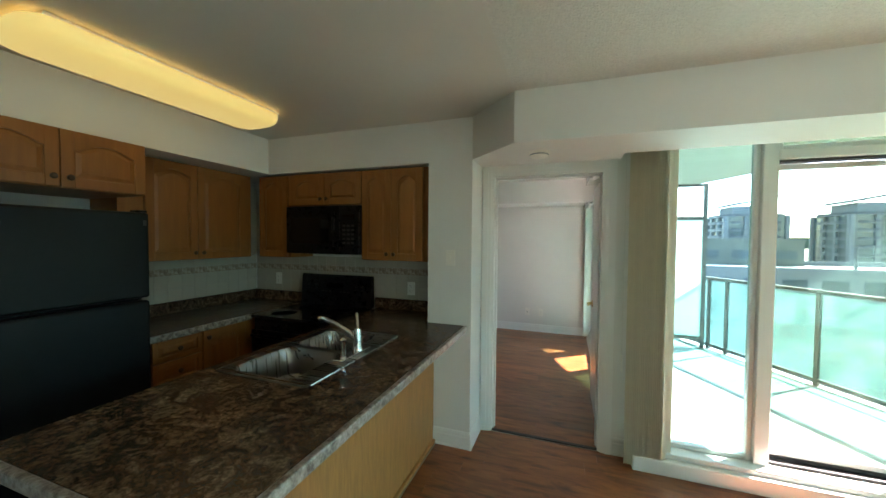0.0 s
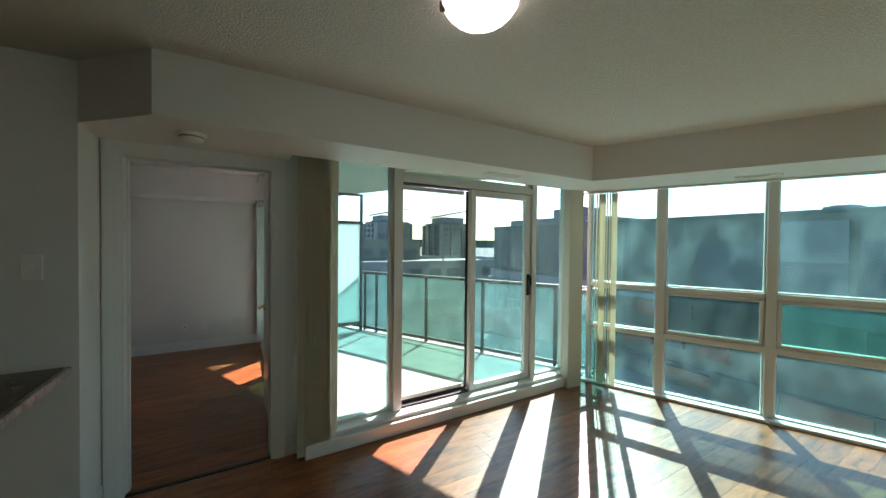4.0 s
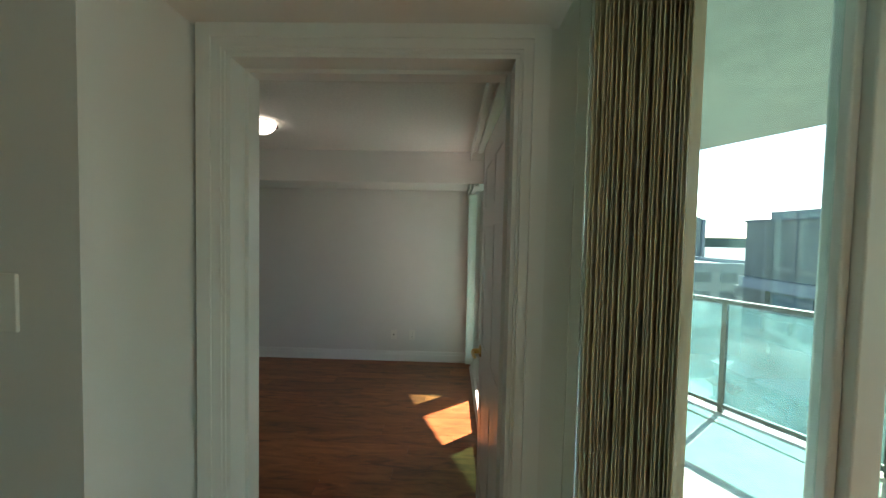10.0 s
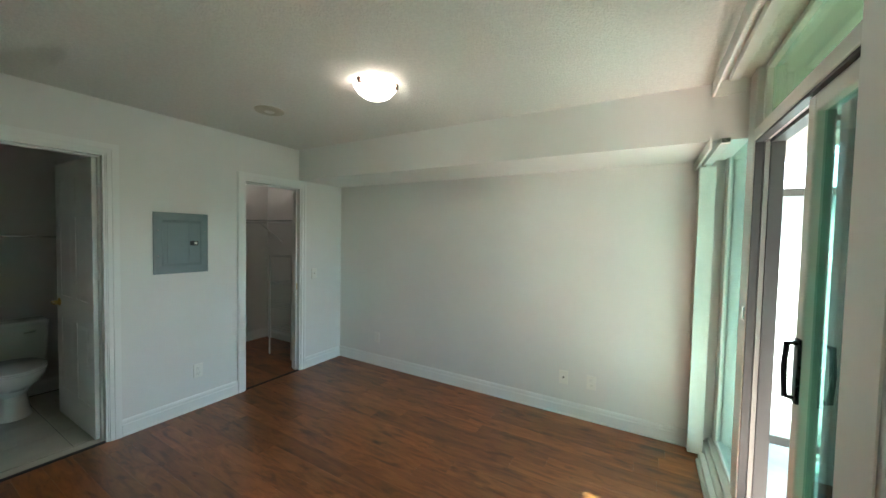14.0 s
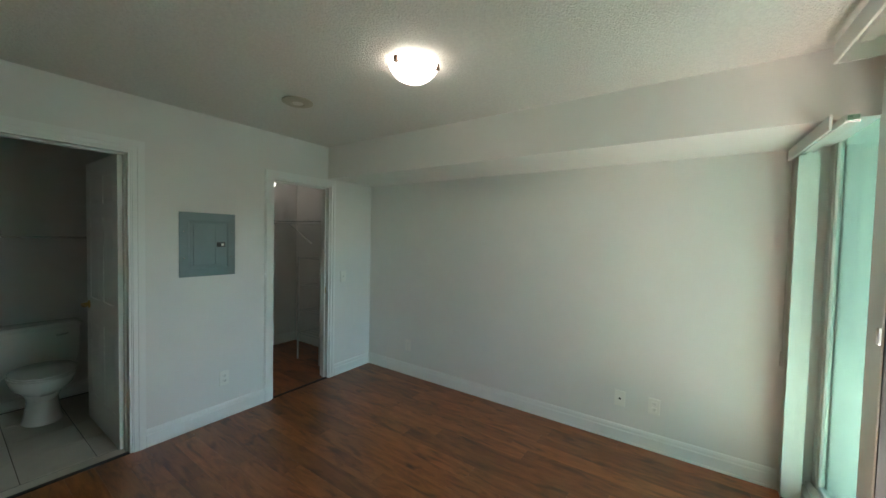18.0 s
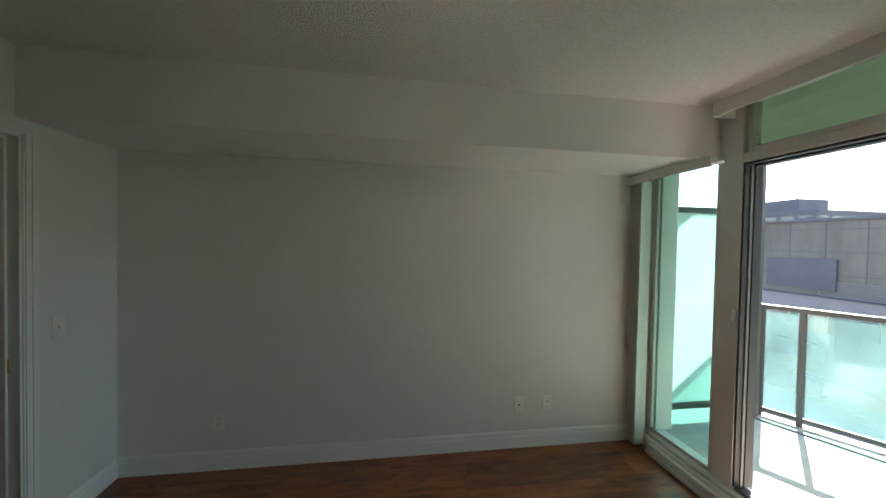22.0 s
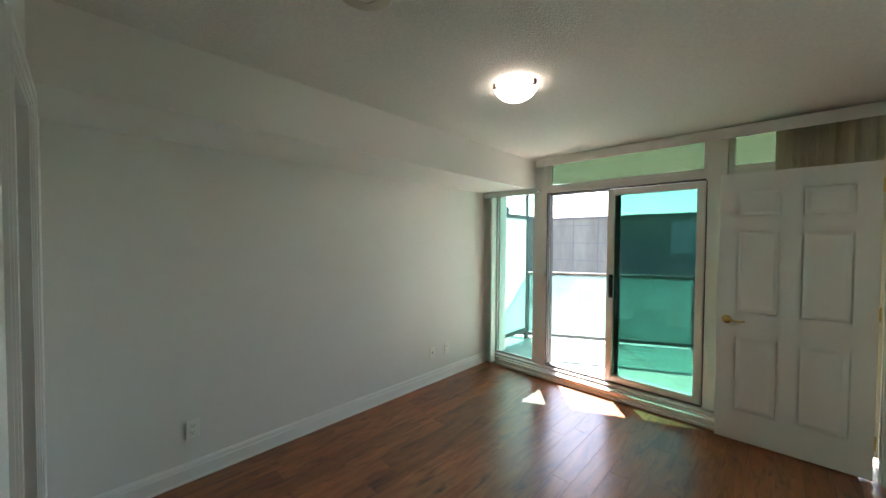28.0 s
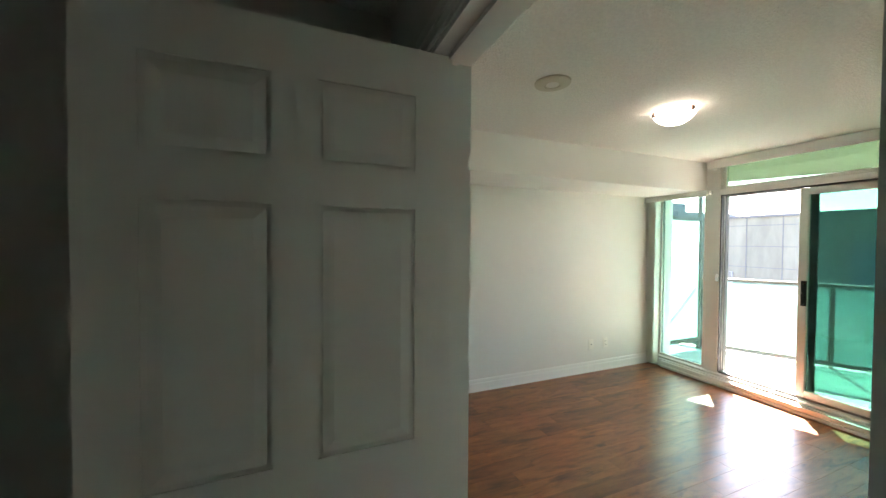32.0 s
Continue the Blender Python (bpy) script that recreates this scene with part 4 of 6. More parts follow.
# ---------------------------------------------------------------- doors, casings, baseboards


def six_panel(parent_name, label, m, w, h, knob_side=1, both=True, brass=BRASS):
    """A moulded six-panel door. m: hinge at the origin, x along the leaf, y through it (0 to -0.035), z up."""
    d = thing(parent_name, label, "door", kind="structure", at=m.translation)
    bm = boxes((0, w, -0.0315, -0.0035, 0, h), m=m)
    st, mid = 0.105, 0.10
    cols = ((st, (w - mid) / 2), ((w + mid) / 2, w - st))
    rows = ((0.22, 0.80), (0.98, 1.60), (1.70, 1.90))
    for ya, yb in ((-0.035, -0.0315), (-0.0035, 0.0)):
        for s in ((0, st, ya, yb, 0, h), (w - st, w, ya, yb, 0, h), (cols[0][1], cols[1][0], ya, yb, 0, h)):
            box(bm, *s, m=m)
        for z0, z1 in ((0, rows[0][0]), (rows[0][1], rows[1][0]), (rows[1][1], rows[2][0]), (rows[2][1], h)):
            for x0, x1 in cols:
                box(bm, x0, x1, ya, yb, z0, z1, m=m)
    leaf = part("leaf", bm, TRIM, d)
    for x0, x1 in cols:
        for z0, z1 in rows:
            bm = bmesh.new()
            for y0, y1 in ((-0.0315, -0.0345), (-0.0035, -0.0005)):
                prof = ((0.0, y0), (0.012, y0), (0.038, y1), (0.040, y1))
                rr = [[bm.verts.new(m @ Vector((x, yy, z))) for x, z in ((x0 + g, z0 + g), (x1 - g, z0 + g), (x1 - g, z1 - g), (x0 + g, z1 - g))] for g, yy in prof]
                for a, b in zip(rr, rr[1:]):
                    for k in range(4):
                        bm.faces.new((a[k], a[(k + 1) % 4], b[(k + 1) % 4], b[k]))
                bm.faces.new(rr[-1])
            part("panel", bm, TRIM, leaf)
    for side in (1, -1):
        y = 0.0 if side > 0 else -0.035
        bm = bmesh.new()
        lathe(bm, [(0.032, 0.0), (0.031, 0.006), (0.014, 0.012), (0.011, 0.045), (0.006, 0.05)], 18, m @ Matrix.Translation((w - 0.06, y, 0.92)) @ Matrix.Rotation(radians(-90 * side), 4, "X"))
        hd = part("door_handle", bm, brass, d, "polished brass lever handle", smooth=True)
        bm = bmesh.new()
        tube(bm, [m @ Vector((w - 0.06, y + side * 0.042, 0.92)), m @ Vector((w - 0.09, y + side * 0.048, 0.924)), m @ Vector((w - 0.13, y + side * 0.046, 0.915)), m @ Vector((w - 0.165, y + side * 0.04, 0.922))], 0.008)
        part("lever", bm, brass, hd, smooth=True)
    for z in (0.20, 1.02, 1.83):
        bm = bmesh.new()
        rod(bm, m @ Vector((-0.004, 0.004, z)), m @ Vector((-0.004, 0.004, z + 0.09)), 0.006)
        part("hinge", bm, brass, d, smooth=True)
    return d


def casing(name, label, m, w, h, cw=0.07, depth=0.14, back=True):
    """Door casing with a stepped profile on both wall faces, and the jamb between. m: x along the opening, y from the near face into the wall."""
    c = thing(name, label, "door frame", kind="structure", at=m.translation)
    part("jamb", boxes((0, 0.018, -0.004, depth + 0.004, 0, h), (w - 0.018, w, -0.004, depth + 0.004, 0, h), (0.018, w - 0.018, -0.004, depth + 0.004, h - 0.018, h), m=m), TRIM, c)
    part("door_stop", boxes((0.018, 0.03, depth - 0.075, depth - 0.04, 0, h - 0.018), (w - 0.03, w - 0.018, depth - 0.075, depth - 0.04, 0, h - 0.018), (0.03, w - 0.03, depth - 0.075, depth - 0.04, h - 0.03, h - 0.018), m=m), TRIM, c)
    for face, s in ((0.0, -1), (depth, 1)) if back else ((0.0, -1),):
        bm = bmesh.new()
        for t, x_in, x_out in ((0.010, 0.006, cw), (0.016, 0.014, cw - 0.004), (0.021, 0.040, cw - 0.008)):
            y0, y1 = sorted((face, face + s * t))
            box(bm, -x_out, -x_in + 0.012, y0, y1, 0, h + x_out, m=m)
            box(bm, w + x_in - 0.012, w + x_out, y0, y1, 0, h + x_out, m=m)
            box(bm, -x_in + 0.012, w + x_in - 0.012, y0, y1, h + x_in - 0.012, h + x_out, m=m)
        part("casing", bm, TRIM, c)
    return c


def baseboard(name, a, b, side=1, h=0.125, stop=0.0):
    """A stepped baseboard on the floor from a to b; it stands to the left of that way if side is 1."""
    a, b = Vector((*a, 0)), Vector((*b, 0))
    d = (b - a).normalized()
    n = Vector((-d.y, d.x, 0)) * side
    m = Matrix(((d.x, n.x, 0, a.x), (d.y, n.y, 0, a.y), (0, 0, 1, 0), (0, 0, 0, 1)))
    L = (b - a).length
    bm = bmesh.new()
    prism(bm, [(0.0005, 0.0), (0.018, 0.0), (0.018, 0.012), (0.014, 0.016), (0.014, h * 0.66), (0.010, h * 0.72), (0.010, h * 0.86), (0.006, h * 0.97), (0.0005, h)], 0, L, m @ Matrix(((0, 0, 1, 0), (1, 0, 0, 0), (0, 1, 0, 0), (0, 0, 0, 1))))
    return structure(name, bm, TRIM, "white stepped baseboard along the wall", "baseboard")


# Bedroom door: opening x -0.163 to 0.629
CAS1 = Matrix.Translation((-0.178, 2.89, 0))
casing("door_frame_1", "white moulded door frame of the bedroom", CAS1, 0.822, 2.06, cw=0.075, depth=0.14)
six_panel("door_1", "white six-panel bedroom door standing open against the window", Matrix.Translation((0.648, 3.078, 0.012)) @ Matrix.Rotation(radians(91.0), 4, "Z"), 0.80, 2.03)
structure("threshold", boxes((-0.16, 0.626, 2.895, 2.925, 0.0, 0.005)), DARKSEAL, "dark threshold strip in the doorway", "threshold")
# Bathroom door
CAS2 = Matrix(((0, -1, 0, -2.95), (1, 0, 0, 3.122), (0, 0, 1, 0), (0, 0, 0, 1)))
casing("door_frame_2", "white moulded door frame of the bathroom", CAS2, 0.868, 2.06, cw=0.07, depth=0.12)
six_panel("door_2", "white six-panel bathroom door standing open inwards", Matrix.Translation((-3.022, 3.971, 0.012)) @ Matrix.Rotation(radians(180.4), 4, "Z") @ Matrix.Diagonal((1, -1, 1, 1)), 0.80, 2.025)
structure("threshold_bath", boxes((-2.972, -2.942, 3.142, 3.97, -0.01, 0.006)), DARKSEAL, "dark threshold strip to the bathroom tiles", "threshold")
# Closet opening
CAS3 = Matrix(((0, -1, 0, -2.95), (1, 0, 0, 4.965), (0, 0, 1, 0), (0, 0, 0, 1)))
casing("door_frame_3", "white moulded frame of the closet doorway", CAS3, 0.635, 2.03, cw=0.065, depth=0.12)
part("strike_plate", boxes((-3.02, -2.985, 5.5795, 5.582, 0.90, 0.97)), BRASS, bpy.data.objects["door_frame_3"], "brass strike plate")
structure("threshold_closet", boxes((-2.975, -2.945, 4.985, 5.58, 0.0, 0.006)), DARKSEAL, "dark threshold strip of the closet", "threshold")

baseboard("baseboard_1", (-0.60, 2.58), (-0.26, 2.58), -1)
baseboard("baseboard_2", (-0.26, 2.56), (-0.26, 2.87), -1)
baseboard("baseboard_3", (0.72, 2.89), (0.835, 2.89), -1)
baseboard("baseboard_4", (-2.95, 6.185), (0.70, 6.185), -1)
baseboard("baseboard_5", (-2.95, 4.06), (-2.95, 4.90), -1)
baseboard("baseboard_6", (-2.95, 5.665), (-2.95, 6.17), -1)
baseboard("baseboard_7", (-2.95, 3.03), (-0.26, 3.03), 1)
baseboard("baseboard_8", (-4.45, 4.59), (-4.45, 6.17), -1)
baseboard("baseboard_9", (-4.45, 6.185), (-3.07, 6.185), -1)
baseboard("baseboard_10", (-4.45, 2.12), (-4.45, 4.44), -1)

# ---------------------------------------------------------------- wall plates and fixtures


def plate(name, label, m, kind="outlet"):
    """A wall plate in the plane x, z of m; y points into the room."""
    p = thing(name, label, name.replace("_", " "), at=m.translation)
    part("cover", boxes((-0.036, 0.036, 0.0, 0.007, -0.058, 0.058), r=0.002, m=m), PLASTIC, p)
    if kind == "outlet":
        for z in (-0.021, 0.021):
            f = part("socket", boxes((-0.016, 0.016, 0.006, 0.009, z - 0.014, z + 0.014), r=0.002, m=m), PLASTIC, p)
            part("slot", boxes((-0.008, -0.006, 0.009, 0.0094, z - 0.003, z + 0.007), (0.006, 0.008, 0.009, 0.0094, z - 0.003, z + 0.007), (-0.002, 0.002, 0.009, 0.0094, z - 0.011, z - 0.007), m=m), DARKSEAL, f)
    elif kind == "switch":
        part("toggle", boxes((-0.005, 0.005, 0.006, 0.018, -0.006, 0.012), r=0.002, m=m), PLASTIC, p)
        part("slot", boxes((-0.006, 0.006, 0.006, 0.0066, -0.014, 0.014), m=m), DARKSEAL, p)
    else:
        part("jack", boxes((-0.007, 0.007, 0.006, 0.009, -0.007, 0.007), r=0.001, m=m), DARKSEAL, p)
    return p


def facing(x, y, z, nx, ny):
    return Matrix(((ny, nx, 0, x), (-nx, ny, 0, y), (0, 0, 1, z), (0, 0, 0, 1)))


plate("light_switch", "white light switch on the short kitchen wall", facing(-0.42, 2.58, 1.41, 0, -1), "switch")
plate("wall_outlet", "white double outlet low on the bedroom wall", facing(-0.005, 6.185, 0.325, 0, -1))
plate("cable_plate", "white cable wall plate low on the bedroom wall", facing(-0.23, 6.185, 0.325, 0, -1), "jack")
plate("wall_outlet", "white double outlet low on the long bedroom wall", facing(-2.34, 6.185, 0.325, 0, -1))
plate("wall_outlet", "white double outlet under the breaker panel", facing(-2.95, 4.568, 0.33, 1, 0))
plate("light_switch", "white light switch beside the closet doorway", facing(-2.95, 5.778, 1.07, 1, 0), "switch")
plate("light_switch", "white light switch beside the bedroom door", facing(-0.34, 3.03, 1.05, 0, 1), "switch")
plate("dimmer_switch", "white dimmer plate with a dark slot beside the switch", facing(-0.56, 3.03, 1.06, 0, 1), "jack")
plate("wall_outlet", "white outlet on the tiled kitchen backsplash", facing(-2.38, 2.922, 1.135, 0, -1))
plate("wall_outlet", "white outlet on the tiled backsplash by the stove", facing(-0.895, 2.922, 1.11, 0, -1))

# Breaker panel
bp = thing("breaker_panel", "grey steel electrical breaker panel set in the wall", "breaker panel", at=(-2.95, 4.452, 1.427))
bm = bmesh.new()
M = facing(-2.95, 4.452, 1.427, 1, 0)
rr = [[bm.verts.new(M @ Vector((x, y, z))) for x, z in ((-a, -c), (a, -c), (a, c), (-a, c))] for a, c, y in ((0.195, 0.245, 0.0), (0.195, 0.245, 0.008), (0.14, 0.185, 0.016), (0.13, 0.165, 0.010))]
for a, b in zip(rr, rr[1:]):
    for k in range(4):
        bm.faces.new((a[k], a[(k + 1) % 4], b[(k + 1) % 4], b[k]))
bm.faces.new(rr[-1])
part("trim_plate", bm, PANELGREY, bp)
pd = part("door", boxes((-0.045, 0.105, 0.010, 0.016, -0.155, 0.155), (-0.125, -0.047, 0.010, 0.014, -0.155, 0.155), r=0.001, m=M), PANELGREY, bp)
part("latch", boxes((-0.115, -0.055, 0.014, 0.020, -0.018, 0.018), r=0.002, m=M), DARKSEAL, pd)
part("latch_tab", boxes((-0.105, -0.085, 0.020, 0.023, -0.010, 0.010), m=M), PLASTIC, pd)
for x, z in ((-0.165, -0.10), (-0.165, 0.10), (0.165, -0.10), (0.165, 0.10), (-0.118, 0.06), (-0.118, -0.08)):
    bm = bmesh.new()
    lathe(bm, [(0.006, 0.0), (0.005, 0.004), (0.002, 0.005)], 10, M @ Matrix.Translation((x, 0.009, z)) @ Matrix.Rotation(radians(-90), 4, "X"))
    part("screw", bm, CHROME, bp, smooth=True)


def dome_lamp(label, x, y, z, r=0.165):
    """A shallow frosted glass bowl held by three metal clips under a pan."""
    d = thing("ceiling_light", label, "ceiling light", group="frosted bowl ceiling lights", at=(x, y, z))
    bm = bmesh.new()
    lathe(bm, [(r * 0.72, 0.0), (r * 0.78, -0.012), (r * 0.78, -0.026), (r * 0.70, -0.03)], 40, Matrix.Translation((x, y, z)))
    part("pan", bm, PLASTIC, d, smooth=True)
    bm = bmesh.new()
    lathe(bm, [(r, -0.024), (r * 0.99, -0.031), (r * 0.90, -0.050), (r * 0.74, -0.072), (r * 0.50, -0.090), (r * 0.22, -0.099), (0.001, -0.101)], 40, Matrix.Translation((x, y, z)))
    part("glass_bowl", bm, BOWL, d, "lit frosted white glass bowl", smooth=True)
    for k in range(3):
        a = 2 * pi * k / 3 + 0.45
        c = Matrix.Translation((x, y, z)) @ Matrix.Rotation(a, 4, "Z")
        part("clip", boxes((r - 0.012, r + 0.010, -0.010, 0.010, -0.045, -0.016), r=0.002, m=c), BRONZE, d)
    return d


dome_lamp("lit frosted glass bowl lamp on the bedroom ceiling", -1.07, 4.655, CEIL, 0.126)
dome_lamp("lit frosted glass bowl lamp on the living room ceiling", 1.18, 1.19, CEIL, 0.136)

sm = thing("smoke_detector", "white round smoke detector under the bulkhead", "smoke detector", at=(0.21, 2.50, BULK))
bm = bmesh.new()
lathe(bm, [(0.068, 0.0), (0.068, -0.010), (0.058, -0.013), (0.056, -0.026), (0.046, -0.038), (0.026, -0.044), (0.001, -0.045)], 32, Matrix.Translation((0.21, 2.50, BULK)))
part("body", bm, PLASTIC, sm, smooth=True)
part("vent_ring", lathe(bmesh.new(), [(0.057, -0.016), (0.059, -0.018), (0.059, -0.022), (0.057, -0.024)], 32, Matrix.Translation((0.21, 2.50, BULK))), PANELGREY, sm)
sp = thing("ceiling_speaker", "cream round ceiling alarm speaker in the bedroom", "speaker", at=(-2.09, 4.655, CEIL))
bm = bmesh.new()
lathe(bm, [(0.10, 0.0), (0.099, -0.008), (0.085, -0.014), (0.045, -0.016), (0.043, -0.012), (0.001, -0.012)], 32, Matrix.Translation((-2.09, 4.655, CEIL)))
part("body", bm, SPEAKER, sp, smooth=True)
part("grille", lathe(bmesh.new(), [(0.036, -0.0125), (0.034, -0.015), (0.001, -0.016)], 24, Matrix.Translation((-2.09, 4.655, CEIL))), SMOOTH, sp)


def vent(label, m, w, h, n, depth=0.012):
    v = thing("air_vent", label, "vent", at=m.translation)
    part("frame", boxes((0, w, 0, depth, 0, 0.018), (0, w, 0, depth, h - 0.018, h), (0, 0.018, 0, depth, 0.018, h - 0.018), (w - 0.018, w, 0, depth, 0.018, h - 0.018), r=0.002, m=m), PLASTIC, v)
    part("backing", boxes((0.018, w - 0.018, 0.0005, 0.002, 0.018, h - 0.018), m=m), DARKSEAL, v)
    for k in range(n):
        z = 0.018 + (h - 0.036) * (k + 0.5) / n
        part("slat", boxes((0.018, w - 0.018, 0.002, depth - 0.001, z - (h - 0.036) / n * 0.28, z + (h - 0.036) / n * 0.2), m=m), PLASTIC, v)
    return v


DOWN = lambda x, y, z, a: Matrix.Translation((x, y, z)) @ Matrix.Rotation(a, 4, "Z") @ Matrix(((1, 0, 0, 0), (0, 0, 1, 0), (0, -1, 0, 0), (0, 0, 0, 1)))
vent("white slatted air vent under the balcony bulkhead", DOWN(2.17, 2.40, BULK, 0), 0.33, 0.10, 4)
ve = fac(1.27, -0.42)
vent("white slatted air vent under the street bulkhead", DOWN(ve[0], ve[1], BULK, SKEW - pi / 2), 0.30, 0.10, 4)
vent("white slatted air vent above the bedroom door", facing(0.50, 3.03, 2.24, 0, 1), 0.13, 0.13, 7)
vent("white bathroom ceiling exhaust vent", DOWN(-4.2, 3.55, CEIL, 0), 0.26, 0.26, 8)

# ---------------------------------------------------------------- blinds


def vane(parent, x, y, z0, z1, ang, w=0.089, c=0.005, m2=None):
    """One vertical vane, slightly curved across, with a top clip."""
    m = Matrix.Translation((x, y, 0)) @ Matrix.Rotation(ang, 4, "Z")
    bm = bmesh.new()
    pr = [(-w / 2, 0.0), (-w / 4, c * 0.7), (0, c), (w / 4, c * 0.7), (w / 2, 0.0)]
    outline = pr + [(a, b - (0.0018 if c < 0.006 else 0.004)) for a, b in reversed(pr)]
    prism(bm, outline, z0, z1, m)
    box(bm, -0.012, 0.012, -0.002, 0.006, z1, z1 + 0.02, m=m)
    return part("vane", bm, m2 or BLIND, parent)


rnd = random.Random(4)
b1 = thing("vertical_blind", "cream vertical blind drawn into a stack by the balcony window", "blind", at=(0.9, 2.78, 2.4))
part("headrail", boxes((0.77, 3.55, 2.755, 2.795, 2.385, 2.425), r=0.003), VINYL, b1)
for k in range(22):
    vane(b1, 0.815 + k * 0.0105, 2.775 + rnd.uniform(-0.003, 0.003), 0.03, 2.365, 0.72 + rnd.uniform(-0.06, 0.06), c=0.004)
bm = bmesh.new()
tube(bm, [(0.765, 2.80, 2.38), (0.764, 2.80, 1.4), (0.762, 2.805, 0.76)], 0.0018, 6)
part("cord", bm, VINYL, b1)
part("cord_weight", boxes((0.755, 0.769, 2.798, 2.812, 0.64, 0.76), r=0.004), PLASTIC, b1)
bm = bmesh.new()
for k in range(230):
    z = 2.36 - k * 0.0075
    bmesh.ops.create_icosphere(bm, subdivisions=1, radius=0.0028, matrix=Matrix.Translation((0.805 + 0.0004 * math.sin(k * 0.05), 2.835, z)))
part("bead_chain", bm, CHROME, b1, "thin beaded pull chain")
b2 = thing("vertical_blind", "cream vertical blind vanes hanging beside the column", "blind", at=(*fac(0.2, -0.16), 2.1))
part("headrail", boxes((0.0, 2.6, -0.165, -0.135, 2.104, 2.122), r=0.003, m=FAC), VINYL, b2)
for k in range(10):
    p = fac(0.145 + k * 0.0195 + (0.012 if k > 5 else 0) + rnd.uniform(-0.003, 0.003), -0.15)
    vane(b2, p[0], p[1], 0.05, 2.085, 0.85 + rnd.uniform(-0.22, 0.22), m2=SHEER)
b3 = thing("vertical_blind", "cream vertical blind of the bedroom drawn aside behind the door", "blind", at=(0.66, 3.35, 2.35))
part("valance", boxes((0.630, 0.642, 3.034, 5.46, 2.318, 2.398), (0.642, 0.775, 5.448, 5.46, 2.318, 2.398), r=0.003), VINYL, b3, "cream curved-edge valance")
part("headrail", boxes((0.70, 0.745, 3.034, 5.445, 2.385, 2.422), r=0.003), VINYL, b3)
for k in range(26):
    vane(b3, 0.735 + rnd.uniform(-0.006, 0.006), 3.085 + k * 0.0185, 0.14, 2.365, (0.95 if k < 11 else 0.62) + rnd.uniform(-0.16, 0.16))
b4 = thing("vertical_blind", "short cream vertical blind at the narrow bedroom window", "blind", at=(0.66, 6.1, 2.1))
part("valance", boxes((0.630, 0.642, 5.462, 6.18, 2.035, 2.10), r=0.003), VINYL, b4)
part("headrail", boxes((0.675, 0.725, 5.462, 6.18, 2.06, 2.095), r=0.003), VINYL, b4)
part("rail_end", boxes((0.68, 0.72, 5.447, 5.461, 2.065, 2.09), r=0.002), CHROME, b4)
for k in range(8):
    vane(b4, 0.700, 6.060 + k * 0.012, 0.025, 2.045, rnd.uniform(-0.015, 0.015), c=0.003, m2=BLINDBACKLIT)
bm = bmesh.new()
tube(bm, [(0.650, 6.16, 2.06), (0.648, 6.161, 1.4), (0.648, 6.16, 0.86)], 0.0025, 6)
part("cord", bm, VINYL, b4)
part("cord_weight", boxes((0.641, 0.655, 6.153, 6.167, 0.78, 0.87), r=0.004), VINYL, b4)

# Slider handles
bm = bmesh.new()
tube(bm, [(0.835, 4.735, 0.98), (0.795, 4.735, 0.985), (0.79, 4.735, 1.08), (0.795, 4.735, 1.175), (0.835, 4.735, 1.18)], 0.010)
box(bm, 0.818, 0.830, 4.715, 4.755, 0.965, 1.195, r=0.003)
part("door_handle", bm, BLACK, w3, "black pull handle", smooth=True)
bm = bmesh.new()
tube(bm, [(3.045, 2.872, 1.03), (3.045, 2.832, 1.035), (3.045, 2.827, 1.12), (3.045, 2.832, 1.205), (3.045, 2.872, 1.21)], 0.010)
box(bm, 3.027, 3.063, 2.862, 2.8735, 1.01, 1.23, r=0.003)
part("door_handle", bm, BLACK, w1, "black pull handle", smooth=True)
part("latch", boxes((0.802, 0.812, 5.43, 5.455, 1.12, 1.19), r=0.002), CHROME, w3)

# ---------------------------------------------------------------- closet
cg = thing("ceiling_light", "lit white globe lamp on the closet ceiling", "ceiling light", at=(-4.07, 5.565, CEIL))
part("holder", lathe(bmesh.new(), [(0.055, 0.0), (0.055, -0.015), (0.030, -0.030), (0.024, -0.08), (0.022, -0.205), (0.034, -0.212), (0.034, -0.225), (0.001, -0.226)], 20, Matrix.Translation((-4.07, 5.565, CEIL))), PLASTIC, cg, smooth=True)
part("globe", lathe(bmesh.new(), [(0.030, -0.222)] + [(0.075 * math.sin(pi * k / 12), -0.288 + 0.075 * math.cos(pi * k / 12)) for k in range(2, 12)] + [(0.001, -0.363)], 24, Matrix.Translation((-4.07, 5.565, CEIL))), GLOBE, cg, "lit white glass globe", smooth=True)
ws = thing("wire_shelf", "white wire closet shelf with a hanging rod and a brace", "shelf", at=(-4.0, 6.1, 1.68))
for k in range(9):
    bm = bmesh.new()
    rod(bm, (-4.445, 5.85 + k * 0.036, 1.69), (-3.08, 5.85 + k * 0.036, 1.69), 0.0035, 6)
    part("wire", bm, WIRE, ws)
bm = bmesh.new()
rod(bm, (-4.445, 5.845, 1.655), (-3.08, 5.845, 1.655), 0.006, 8)
part("front_rod", bm, WIRE, ws)
for k in range(14):
    bm = bmesh.new()
    rod(bm, (-4.40 + k * 0.1, 5.845, 1.694), (-4.40 + k * 0.1, 6.18, 1.694), 0.003, 6)
    part("cross_wire", bm, WIRE, ws)
for x in (-4.12, -3.45):
    bm = bmesh.new()
    rod(bm, (x, 5.85, 1.66), (x + 0.02, 6.18, 1.40), 0.006, 8)
    part("brace", bm, WIRE, ws)
